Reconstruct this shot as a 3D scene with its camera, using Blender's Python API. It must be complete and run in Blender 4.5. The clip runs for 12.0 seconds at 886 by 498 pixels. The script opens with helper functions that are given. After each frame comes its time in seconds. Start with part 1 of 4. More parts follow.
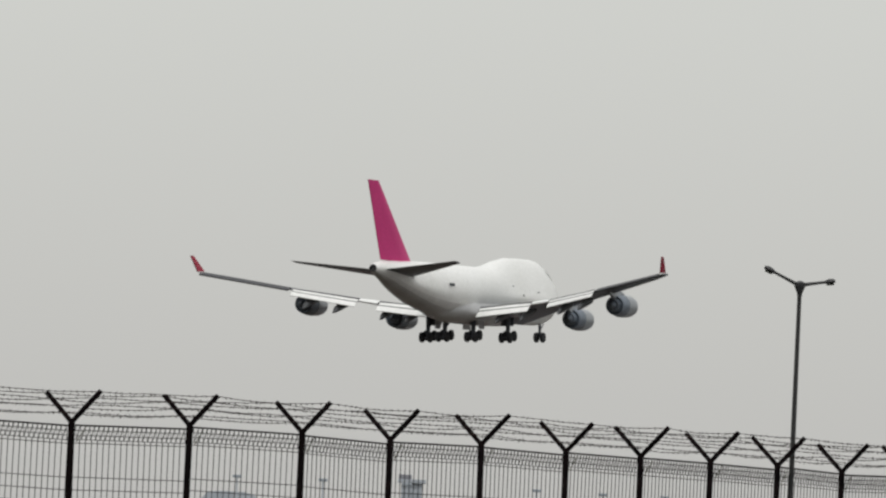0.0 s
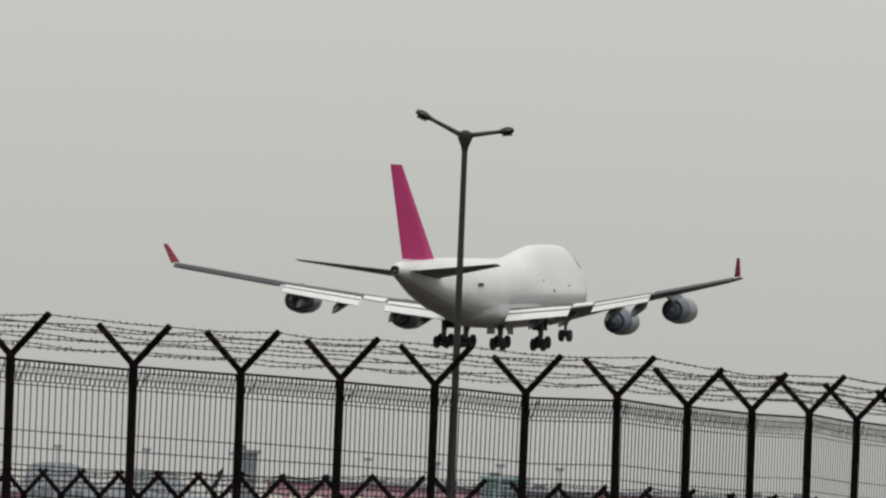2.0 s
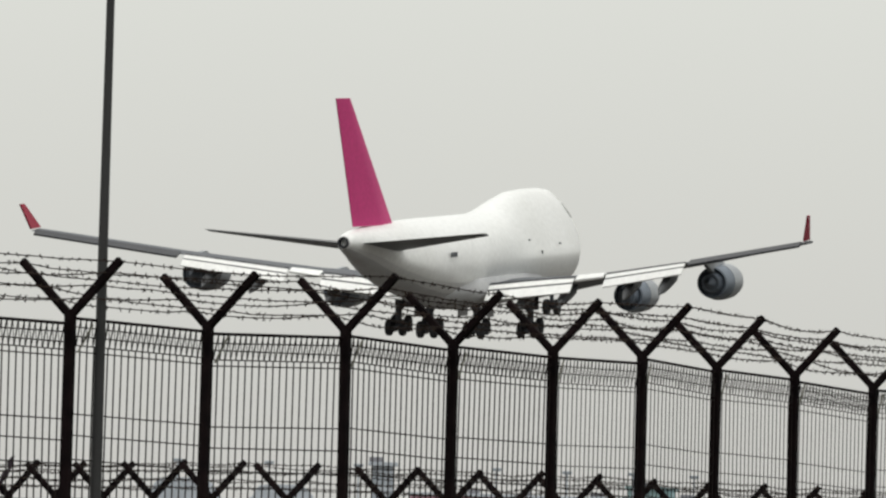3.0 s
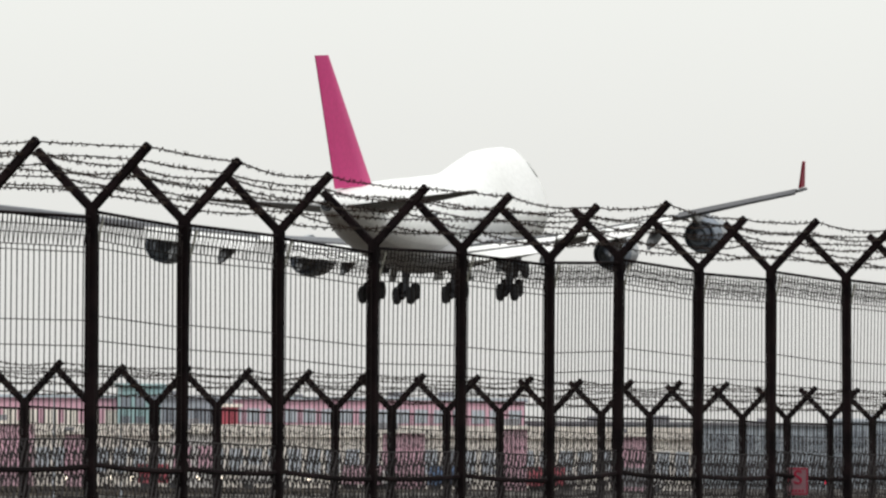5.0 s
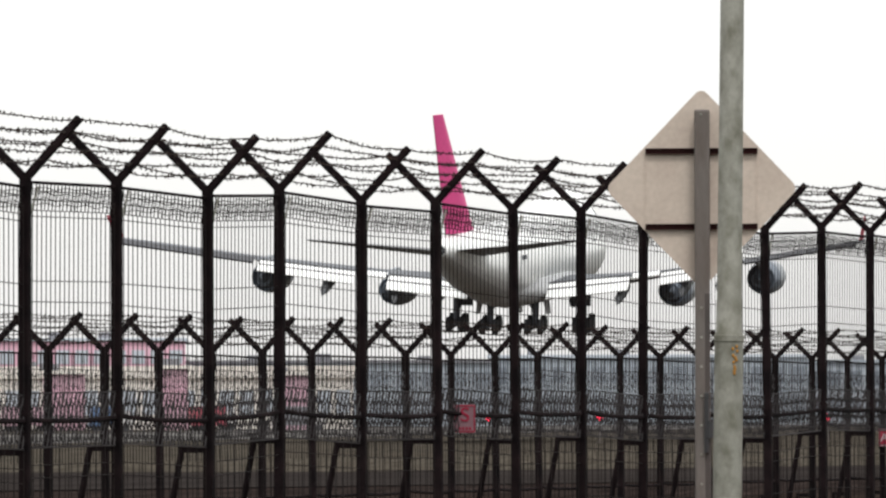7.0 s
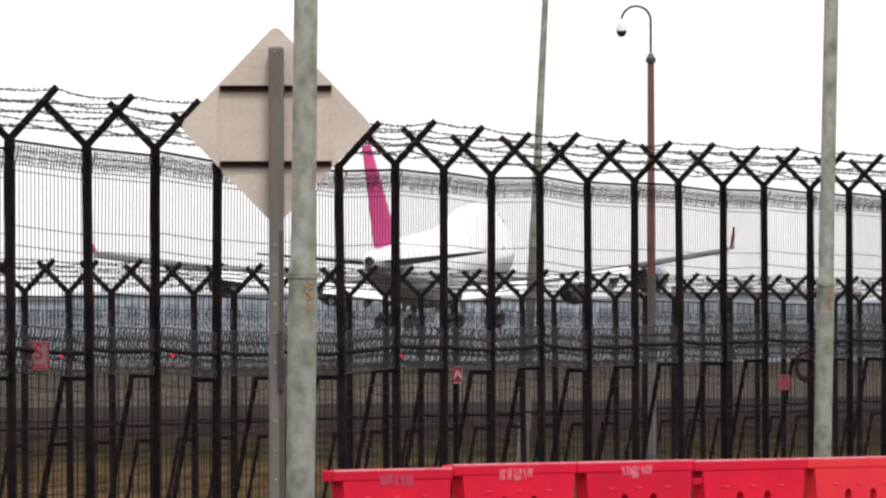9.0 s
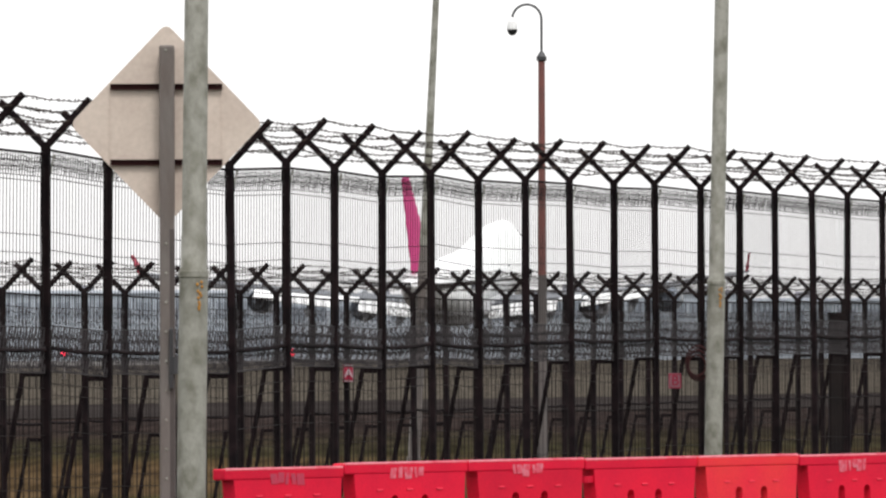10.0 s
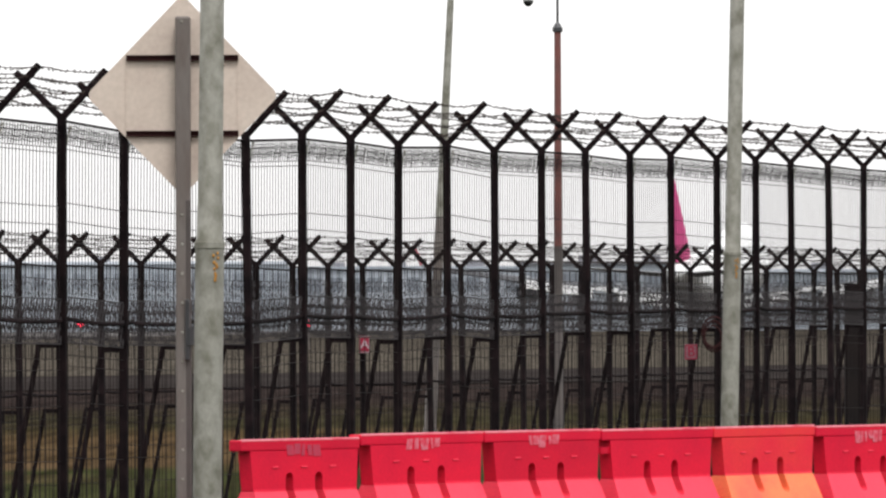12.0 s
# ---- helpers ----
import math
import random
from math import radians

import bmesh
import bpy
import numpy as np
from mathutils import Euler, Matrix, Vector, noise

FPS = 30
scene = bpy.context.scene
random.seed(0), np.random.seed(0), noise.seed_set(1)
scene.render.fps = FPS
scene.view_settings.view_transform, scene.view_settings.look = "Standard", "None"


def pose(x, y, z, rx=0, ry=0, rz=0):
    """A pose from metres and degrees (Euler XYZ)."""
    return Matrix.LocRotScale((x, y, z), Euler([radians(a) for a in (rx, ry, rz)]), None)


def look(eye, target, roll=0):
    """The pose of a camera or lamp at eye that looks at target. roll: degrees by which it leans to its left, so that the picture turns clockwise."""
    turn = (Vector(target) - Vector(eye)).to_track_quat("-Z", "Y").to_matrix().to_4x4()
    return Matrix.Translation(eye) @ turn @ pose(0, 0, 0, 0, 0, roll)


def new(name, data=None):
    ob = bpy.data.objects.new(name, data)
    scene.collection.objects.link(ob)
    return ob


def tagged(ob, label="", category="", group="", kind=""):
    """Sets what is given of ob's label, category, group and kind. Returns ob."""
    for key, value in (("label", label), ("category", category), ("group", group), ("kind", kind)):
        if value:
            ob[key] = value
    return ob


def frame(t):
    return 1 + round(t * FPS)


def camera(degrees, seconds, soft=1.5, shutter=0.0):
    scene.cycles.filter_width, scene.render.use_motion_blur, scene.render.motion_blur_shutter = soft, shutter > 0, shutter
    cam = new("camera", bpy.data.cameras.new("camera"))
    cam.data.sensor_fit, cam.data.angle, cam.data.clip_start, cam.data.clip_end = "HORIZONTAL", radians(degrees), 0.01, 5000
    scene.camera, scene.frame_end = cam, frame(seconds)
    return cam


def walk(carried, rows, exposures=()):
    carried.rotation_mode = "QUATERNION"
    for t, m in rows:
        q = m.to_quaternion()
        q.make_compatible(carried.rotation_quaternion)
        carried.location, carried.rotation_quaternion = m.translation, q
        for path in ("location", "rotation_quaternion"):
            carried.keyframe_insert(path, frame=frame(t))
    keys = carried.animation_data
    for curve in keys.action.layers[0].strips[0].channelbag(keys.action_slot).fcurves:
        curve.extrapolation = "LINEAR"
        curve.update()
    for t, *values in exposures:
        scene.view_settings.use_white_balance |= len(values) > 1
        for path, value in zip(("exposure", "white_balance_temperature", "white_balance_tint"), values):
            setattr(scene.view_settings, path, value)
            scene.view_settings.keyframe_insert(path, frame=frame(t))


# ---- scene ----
EYE = 1.6
cam = camera(7.176, 12.0, soft=2.4)
# seconds, x, y, yaw, pitch, lean
CAMERA_ROWS = [
    (0.0, 2.41, -46.50, 10.792, 2.563, -2.705),
    (0.5, 3.23, -50.97, 9.959, 2.233, -2.571),
    (1.0, 2.62, -47.90, 9.058, 1.959, -2.140),
    (1.5, 1.05, -38.40, 8.574, 1.992, -2.061),
    (2.0, 1.06, -25.58, 9.628, 2.392, -2.318),
    (2.5, 1.00, -13.61, 10.769, 2.603, -2.010),
    (3.0, 1.20, -9.03, 10.965, 2.459, -1.649),
    (3.5, 0.93, -7.48, 9.805, 2.250, -1.479),
    (3.7, 0.85, -7.30, 9.096, 2.100, -1.372),
    (5.5, 0.00, 0.00, 6.301, 1.620, -0.189),
    (6.0, 0.00, 0.00, 5.620, 1.473, -0.071),
    (6.5, 0.00, 0.00, 4.853, 1.326, 0.004),
    (6.7, 0.00, 0.00, 4.534, 1.280, 0.070),
    (8.3, 0.00, 0.00, 1.752, 0.824, 0.106),
    (8.5, 0.00, 0.00, 1.412, 0.771, 0.089),
    (9.0, 0.00, 0.00, 0.581, 0.687, 0.120),
    (9.5, 0.00, 0.00, -0.003, 0.673, 0.148),
    (10.0, 0.00, 0.00, -0.304, 0.672, 0.161),
    (10.5, 0.00, 0.00, -0.353, 0.672, 0.163),
    (11.0, 0.00, 0.00, -0.325, 0.644, 0.167),
    (11.5, 0.00, 0.00, -0.249, 0.517, 0.199),
    (12.0, 0.00, 0.00, -0.173, 0.438, 0.180),
]
# seconds, stops, kelvin, tint
EXPOSURE = [(0.0, -0.02, 6480, 10), (0.5, -0.04, 6500, 10), (1.0, -0.1, 6510, 10), (1.5, -0.04, 6520, 10), (2.0, -0.14, 6530, 9.5), (2.5, -0.04, 6550, 9), (3.0, 0.18, 6550, 8.5), (3.5, 0.38, 6510, 9), (5.5, 0.55, 6440, 10),
            (6.0, 0.61, 6430, 10.5), (6.5, 0.74, 6420, 11), (8.5, 1.1, 6380, 12), (9.5, 1.15, 6360, 13), (12.0, 1.15, 6360, 13)]
walk(cam, [(t, pose(x, y, EYE, 90 + p, 0, w) @ pose(0, 0, 0, 0, 0, -r)) for t, x, y, w, p, r in CAMERA_ROWS], EXPOSURE)

# ---- world and sun ----
world = bpy.data.worlds.new("overcast_sky")
scene.world = world
world.use_nodes = True
wn, wl = world.node_tree.nodes, world.node_tree.links
wn.clear()
w_out = wn.new("ShaderNodeOutputWorld")
w_bg = wn.new("ShaderNodeBackground")
w_sky = wn.new("ShaderNodeTexSky")
w_sky.sky_type = "NISHITA"
w_sky.sun_disc = False
w_sky.sun_elevation, w_sky.sun_rotation = radians(58), radians(200)
w_sky.dust_density, w_sky.air_density = 4.0, 1.0
w_scale = wn.new("ShaderNodeVectorMath")
w_scale.operation = "SCALE"
w_scale.inputs["Scale"].default_value = 0.08
w_coord = wn.new("ShaderNodeTexCoord")
w_sep = wn.new("ShaderNodeSeparateXYZ")
w_ramp = wn.new("ShaderNodeValToRGB")
w_ramp.color_ramp.elements[0].position, w_ramp.color_ramp.elements[0].color = 0.0, (0.54, 0.533, 0.513, 1)
w_ramp.color_ramp.elements[1].position, w_ramp.color_ramp.elements[1].color = 1.0, (1.0, 1.0, 0.99, 1)
mid = w_ramp.color_ramp.elements.new(0.08)
mid.color = (0.665, 0.67, 0.635, 1)
w_mix = wn.new("ShaderNodeMix")
w_mix.data_type = "RGBA"
w_mix.inputs["Factor"].default_value = 0.93
wl.new(w_sky.outputs["Color"], w_scale.inputs[0])
wl.new(w_coord.outputs["Generated"], w_sep.inputs[0])
wl.new(w_sep.outputs["Z"], w_ramp.inputs["Fac"])
wl.new(w_scale.outputs["Vector"], w_mix.inputs["A"])
wl.new(w_ramp.outputs["Color"], w_mix.inputs["B"])
wl.new(w_mix.outputs["Result"], w_bg.inputs["Color"])
w_bg.inputs["Strength"].default_value = 1.0
wl.new(w_bg.outputs["Background"], w_out.inputs["Surface"])

sun = new("sun", bpy.data.lights.new("sun", "SUN"))
sun.data.energy, sun.data.angle, sun.data.color = 1.2, radians(14), (1.0, 0.97, 0.92)
sun.matrix_world = look((0, 0, 50), (0 - 10, 27, 0))


# ---- materials ----
def material(name, color, rough=0.6, metal=0.0, second=None, scale=4.0, amount=0.5, bump=0.0, fine=60.0, random_tint=0.0, emit=0.0, stretch=(1, 1, 1), gloss=0.5):
    """A surface with wear at a large and a fine scale; second is the colour of its stains."""
    m = bpy.data.materials.new(name)
    m.use_nodes = True
    n, l = m.node_tree.nodes, m.node_tree.links
    b = n["Principled BSDF"]
    b.inputs["Roughness"].default_value, b.inputs["Metallic"].default_value = rough, metal
    b.inputs["Specular IOR Level"].default_value = gloss
    second = second or tuple(c * 0.7 for c in color)
    tc = n.new("ShaderNodeTexCoord")
    mp = n.new("ShaderNodeMapping")
    mp.inputs["Scale"].default_value = stretch
    l.new(tc.outputs["Object"], mp.inputs["Vector"])
    big, small = n.new("ShaderNodeTexNoise"), n.new("ShaderNodeTexNoise")
    big.inputs["Scale"].default_value, big.inputs["Detail"].default_value = scale, 6
    small.inputs["Scale"].default_value, small.inputs["Detail"].default_value = fine, 3
    for t in (big, small):
        l.new(mp.outputs["Vector"], t.inputs["Vector"])
    ramp = n.new("ShaderNodeMapRange")
    ramp.inputs["From Min"].default_value, ramp.inputs["From Max"].default_value = 0.4, 0.68
    ramp.inputs["To Max"].default_value = amount
    l.new(big.outputs["Fac"], ramp.inputs["Value"])
    mix = n.new("ShaderNodeMix")
    mix.data_type = "RGBA"
    mix.inputs["A"].default_value, mix.inputs["B"].default_value = (*color, 1), (*second, 1)
    l.new(ramp.outputs["Result"], mix.inputs["Factor"])
    grain = n.new("ShaderNodeMapRange")
    grain.inputs["To Min"].default_value, grain.inputs["To Max"].default_value = 0.82, 1.18
    l.new(small.outputs["Fac"], grain.inputs["Value"])
    hsv = n.new("ShaderNodeHueSaturation")
    l.new(mix.outputs["Result"], hsv.inputs["Color"])
    if random_tint:
        info = n.new("ShaderNodeObjectInfo")
        rr = n.new("ShaderNodeMapRange")
        rr.inputs["To Min"].default_value, rr.inputs["To Max"].default_value = 1 - random_tint, 1 + random_tint
        l.new(info.outputs["Random"], rr.inputs["Value"])
        mul = n.new("ShaderNodeMath")
        mul.operation = "MULTIPLY"
        l.new(rr.outputs["Result"], mul.inputs[0])
        l.new(grain.outputs["Result"], mul.inputs[1])
        l.new(mul.outputs[0], hsv.inputs["Value"])
    else:
        l.new(grain.outputs["Result"], hsv.inputs["Value"])
    l.new(hsv.outputs["Color"], b.inputs["Base Color"])
    if bump:
        bp = n.new("ShaderNodeBump")
        bp.inputs["Strength"].default_value, bp.inputs["Distance"].default_value = bump, 0.01
        l.new(small.outputs["Fac"], bp.inputs["Height"])
        l.new(bp.outputs["Normal"], b.inputs["Normal"])
    if emit:
        b.inputs["Emission Color"].default_value, b.inputs["Emission Strength"].default_value = (*color, 1), emit
    return m


POST_PAINT = material("dark_post_paint", (0.0058, 0.0045, 0.005), 0.8, second=(0.02, 0.0125, 0.013), scale=7, amount=0.6, bump=0.2, random_tint=0.25, gloss=0.03)
WIRE = material("dark_wire", (0.011, 0.0095, 0.0095), 0.7, second=(0.024, 0.017, 0.015), scale=3, gloss=0.06)
CRIMP_GREY = material("grey_crimped_wire", (0.028, 0.025, 0.026), 0.55, second=(0.075, 0.072, 0.075), scale=22, amount=0.85, gloss=0.2)
CRIMP_MID = material("weathered_crimped_wire", (0.014, 0.012, 0.0125), 0.6, second=(0.032, 0.028, 0.029), scale=3, amount=0.8, gloss=0.15)
BARB = material("rusty_barbed_wire", (0.025, 0.02, 0.018), 0.7, second=(0.05, 0.03, 0.02), scale=6, gloss=0.06)
GALV = material("galvanised_steel", (0.235, 0.232, 0.2), 0.7, metal=0.1, second=(0.115, 0.112, 0.085), scale=11, amount=1.0, bump=0.35, fine=55, stretch=(1, 1, 0.75))
GALV_DARK = material("weathered_steel", (0.13, 0.115, 0.105), 0.55, metal=0.3, second=(0.09, 0.07, 0.06), scale=7, amount=0.8, stretch=(1, 1, 0.3))
RUST = material("orange_rust", (0.32, 0.15, 0.02), 0.8, second=(0.18, 0.07, 0.02), scale=30)
RUST_WIRE = material("rusted_wire", (0.034, 0.011, 0.011), 0.8, second=(0.018, 0.009, 0.009), scale=12, gloss=0.1)
SIGN_BACK = material("beige_sign_back", (0.46, 0.39, 0.33), 0.6, second=(0.38, 0.31, 0.26), scale=3.5, amount=0.8, fine=30)
LAMP_PAINT = material("grey_lamp_paint", (0.02, 0.02, 0.021), 0.55, metal=0.1, second=(0.036, 0.036, 0.036), scale=2, amount=0.7, stretch=(1, 1, 0.3))
LAMP_DARK = material("dark_lamp_housing", (0.025, 0.025, 0.028), 0.5)
LAMP_GLASS = material("grey_lamp_lens", (0.3, 0.3, 0.29), 0.2)
RED_POLE = material("red_brown_pole_paint", (0.125, 0.035, 0.027), 0.65, second=(0.07, 0.028, 0.024), scale=5, amount=0.7)
DARK_STEEL = material("bare_brown_steel", (0.05, 0.04, 0.036), 0.7, second=(0.03, 0.026, 0.024), scale=6)
BLACK = material("black_plastic", (0.02, 0.02, 0.022), 0.45)
WHITE_PLASTIC = material("white_plastic", (0.75, 0.75, 0.74), 0.4)
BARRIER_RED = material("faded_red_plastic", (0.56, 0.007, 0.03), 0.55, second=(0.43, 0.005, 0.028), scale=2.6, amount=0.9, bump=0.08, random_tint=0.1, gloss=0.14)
# paler red: skylight on the sloping skirts is put into the colour
BARRIER_LIGHT = material("skylit_red_plastic", (0.66, 0.03, 0.062), 0.55, second=(0.56, 0.016, 0.045), scale=3, amount=0.8, bump=0.05, gloss=0.3)
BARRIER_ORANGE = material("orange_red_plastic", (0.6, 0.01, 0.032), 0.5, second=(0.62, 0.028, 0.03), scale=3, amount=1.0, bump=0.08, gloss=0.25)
BARRIER_PEACH = material("peach_orange_plastic", (0.7, 0.15, 0.055), 0.55, second=(0.66, 0.05, 0.05), scale=2.6, amount=0.9, gloss=0.3)
BARRIER_EDGE = material("pale_edge_plastic", (0.66, 0.2, 0.24), 0.8, second=(0.6, 0.05, 0.09), scale=9, amount=0.9)
LABEL_PALE = material("worn_pale_print", (0.5, 0.115, 0.155), 0.7, second=(0.5, 0.015, 0.045), scale=26, amount=1.0)
LABEL_DARK = material("worn_dark_print", (0.3, 0.025, 0.055), 0.7, second=(0.46, 0.012, 0.045), scale=16, amount=0.9)
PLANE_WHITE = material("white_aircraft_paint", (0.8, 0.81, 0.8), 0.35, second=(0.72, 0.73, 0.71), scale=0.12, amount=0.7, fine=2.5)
# belly grey that also holds the underside's shade in its colour
PLANE_BELLY = material("belly_grey_with_shade", (0.5, 0.51, 0.52), 0.5, second=(0.4, 0.4, 0.41), scale=0.25, amount=0.8, fine=2)
# in-between tone, fades the painted belly shade into the white
PLANE_MID = material("belly_shade_fade", (0.67, 0.68, 0.68), 0.42, second=(0.57, 0.57, 0.57), scale=0.25, amount=0.8, fine=2)
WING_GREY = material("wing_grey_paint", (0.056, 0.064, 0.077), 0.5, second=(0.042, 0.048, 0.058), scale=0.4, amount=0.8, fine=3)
# tailplane grey darkened, the shade of its underside is in the colour
STAB_GREY = material("tailplane_grey_with_shade", (0.085, 0.09, 0.095), 0.45, second=(0.06, 0.062, 0.066), scale=0.4, fine=3)
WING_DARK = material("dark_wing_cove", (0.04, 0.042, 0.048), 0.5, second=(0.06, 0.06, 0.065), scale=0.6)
FIN_PINK = material("magenta_tail_paint", (0.57, 0.045, 0.2), 0.55, second=(0.51, 0.038, 0.18), scale=0.2, amount=0.7, fine=3, gloss=0.1)
TIP_RED = material("red_winglet_paint", (0.33, 0.02, 0.05), 0.5, scale=0.5, gloss=0.2)
ENGINE_DARK = material("blue_grey_engine_metal", (0.15, 0.18, 0.22), 0.5, metal=0.1, second=(0.1, 0.12, 0.15), scale=0.8, amount=0.8, fine=5)
ENGINE_GREY = material("light_engine_cowl", (0.27, 0.29, 0.31), 0.4, second=(0.2, 0.22, 0.24), scale=0.6)
TYRE = material("tyre_rubber", (0.03, 0.032, 0.037), 0.85)
GEAR_METAL = material("landing_gear_metal", (0.1, 0.11, 0.13), 0.5, metal=0.3)
GLASS_DARK = material("cockpit_glass", (0.02, 0.025, 0.03), 0.1)
SIGN_RED = material("sign_red", (0.22, 0.009, 0.03), 0.6, gloss=0.2)
SIGN_PINK = material("grimy_pink_plate", (0.15, 0.075, 0.09), 0.6, second=(0.1, 0.045, 0.06), scale=20)
SIGN_PALE = material("sign_pale", (0.34, 0.27, 0.29), 0.5)
ASPHALT = material("old_asphalt", (0.02, 0.017, 0.016), 1.0, second=(0.03, 0.026, 0.024), scale=0.05, amount=0.8, fine=3, gloss=0.0)
CONCRETE = material("runway_concrete", (0.12, 0.115, 0.108), 1.0, second=(0.08, 0.077, 0.073), scale=0.04, amount=0.8, fine=2, gloss=0.0)
# these two far blues are paled: distance haze is mixed into the colour
HAZE_BLUE = material("haze_tinted_blue_grey", (0.46, 0.5, 0.55), 0.7, second=(0.38, 0.42, 0.47), scale=0.15, amount=0.8, fine=1)
SLATE_BLUE = material("haze_tinted_slate", (0.35, 0.39, 0.43), 0.7, second=(0.28, 0.315, 0.36), scale=0.1, amount=0.8, fine=1)
TEAL = material("teal_cladding", (0.3, 0.45, 0.46), 0.6, second=(0.24, 0.37, 0.39), scale=0.2, fine=1)
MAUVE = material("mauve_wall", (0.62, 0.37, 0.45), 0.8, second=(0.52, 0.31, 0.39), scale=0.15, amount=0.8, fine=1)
PALE_WALL = material("pale_wall", (0.82, 0.77, 0.7), 0.8, second=(0.62, 0.57, 0.52), scale=0.2, fine=1)
ROOF_GREY = material("grey_roof", (0.2, 0.2, 0.22), 0.7, scale=0.3, fine=1)
WINDOW_GLASS = material("window_glass", (0.23, 0.26, 0.3), 0.3)
LIGHT_WHITE = material("runway_light_white", (1.0, 0.88, 0.7), 0.5, emit=3.0)
LIGHT_RED = material("runway_light_red", (1.0, 0.03, 0.08), 0.5, emit=1.6)
CLOTH = material("dark_rag", (0.03, 0.02, 0.03), 0.9)
VEHICLE = {c: material(c + "_vehicle_paint", v, 0.4, scale=0.4, fine=3) for c, v in
           (("red", (0.4, 0.07, 0.1)), ("blue", (0.09, 0.16, 0.3)), ("white", (0.6, 0.58, 0.57)), ("pink", (0.5, 0.31, 0.37)), ("grey", (0.2, 0.2, 0.22)))}


def grass_material():
    m = bpy.data.materials.new("dry_airfield_grass")
    m.use_nodes = True
    n, l = m.node_tree.nodes, m.node_tree.links
    b = n["Principled BSDF"]
    b.inputs["Roughness"].default_value = 1.0
    b.inputs["Specular IOR Level"].default_value = 0.0
    tc = n.new("ShaderNodeTexCoord")
    ramp = n.new("ShaderNodeValToRGB")
    e = ramp.color_ramp.elements
    e[0].position, e[0].color = 0.34, (0.017, 0.018, 0.0105, 1)
    e[1].position, e[1].color = 0.66, (0.066, 0.043, 0.031, 1)
    e.new(0.5).color = (0.034, 0.026, 0.02, 1)
    a = n.new("ShaderNodeTexNoise")
    a.inputs["Scale"].default_value, a.inputs["Detail"].default_value = 0.16, 8
    f = n.new("ShaderNodeTexNoise")
    f.inputs["Scale"].default_value, f.inputs["Detail"].default_value = 5, 4
    l.new(tc.outputs["Object"], a.inputs["Vector"])
    l.new(tc.outputs["Object"], f.inputs["Vector"])
    l.new(a.outputs["Fac"], ramp.inputs["Fac"])
    g = n.new("ShaderNodeMapRange")
    g.inputs["To Min"].default_value, g.inputs["To Max"].default_value = 0.55, 1.45
    l.new(f.outputs["Fac"], g.inputs["Value"])
    h = n.new("ShaderNodeHueSaturation")
    # mown and bare strips one behind the other
    sep = n.new("ShaderNodeSeparateXYZ")
    l.new(tc.outputs["Object"], sep.inputs[0])
    wob = n.new("ShaderNodeMath")
    wob.operation = "MULTIPLY_ADD"
    wob.inputs[1].default_value = 28.0
    l.new(a.outputs["Fac"], wob.inputs[0])
    l.new(sep.outputs["Y"], wob.inputs[2])
    far = n.new("ShaderNodeMapRange")
    far.inputs["From Min"].default_value, far.inputs["From Max"].default_value = 60, 480
    l.new(wob.outputs[0], far.inputs["Value"])
    belts = n.new("ShaderNodeValToRGB")
    l.new(far.outputs["Result"], belts.inputs["Fac"])
    q = belts.color_ramp.elements
    q[0].position, q[0].color = 0.10, (0.02, 0.024, 0.008, 1)
    q[1].position, q[1].color = 0.74, (0.052, 0.046, 0.037, 1)
    for spot, col in ((0.14, (0.021, 0.024, 0.009, 1)), (0.16, (0.052, 0.034, 0.017, 1)), (0.235, (0.044, 0.029, 0.014, 1)), (0.27, (0.02, 0.0185, 0.009, 1)), (0.35, (0.0185, 0.015, 0.0105, 1)), (0.4, (0.0155, 0.0115, 0.011, 1)), (0.6, (0.02, 0.0155, 0.015, 1))):
        q.new(spot).color = col
    blend = n.new("ShaderNodeMix")
    blend.data_type = "RGBA"
    blend.inputs["Factor"].default_value = 0.85
    l.new(ramp.outputs["Color"], blend.inputs["A"])
    l.new(belts.outputs["Color"], blend.inputs["B"])
    l.new(blend.outputs["Result"], h.inputs["Color"])
    # tufts and bare patches drawn out along the mowing
    mow = n.new("ShaderNodeMapping")
    mow.inputs["Scale"].default_value = (2.2, 0.11, 1)
    tuft = n.new("ShaderNodeTexNoise")
    tuft.inputs["Scale"].default_value, tuft.inputs["Detail"].default_value = 1.0, 5
    l.new(tc.outputs["Object"], mow.inputs["Vector"])
    l.new(mow.outputs["Vector"], tuft.inputs["Vector"])
    tone = n.new("ShaderNodeMapRange")
    tone.inputs["From Min"].default_value, tone.inputs["From Max"].default_value = 0.3, 0.7
    tone.inputs["To Min"].default_value, tone.inputs["To Max"].default_value = 0.55, 1.5
    l.new(tuft.outputs["Fac"], tone.inputs["Value"])
    both = n.new("ShaderNodeMath")
    both.operation = "MULTIPLY"
    l.new(tone.outputs["Result"], both.inputs[0])
    l.new(g.outputs["Result"], both.inputs[1])
    l.new(both.outputs[0], h.inputs["Value"])
    l.new(h.outputs["Color"], b.inputs["Base Color"])
    bp = n.new("ShaderNodeBump")
    bp.inputs["Strength"].default_value, bp.inputs["Distance"].default_value = 0.6, 0.05
    l.new(f.outputs["Fac"], bp.inputs["Height"])
    l.new(bp.outputs["Normal"], b.inputs["Normal"])
    return m


GRASS = grass_material()


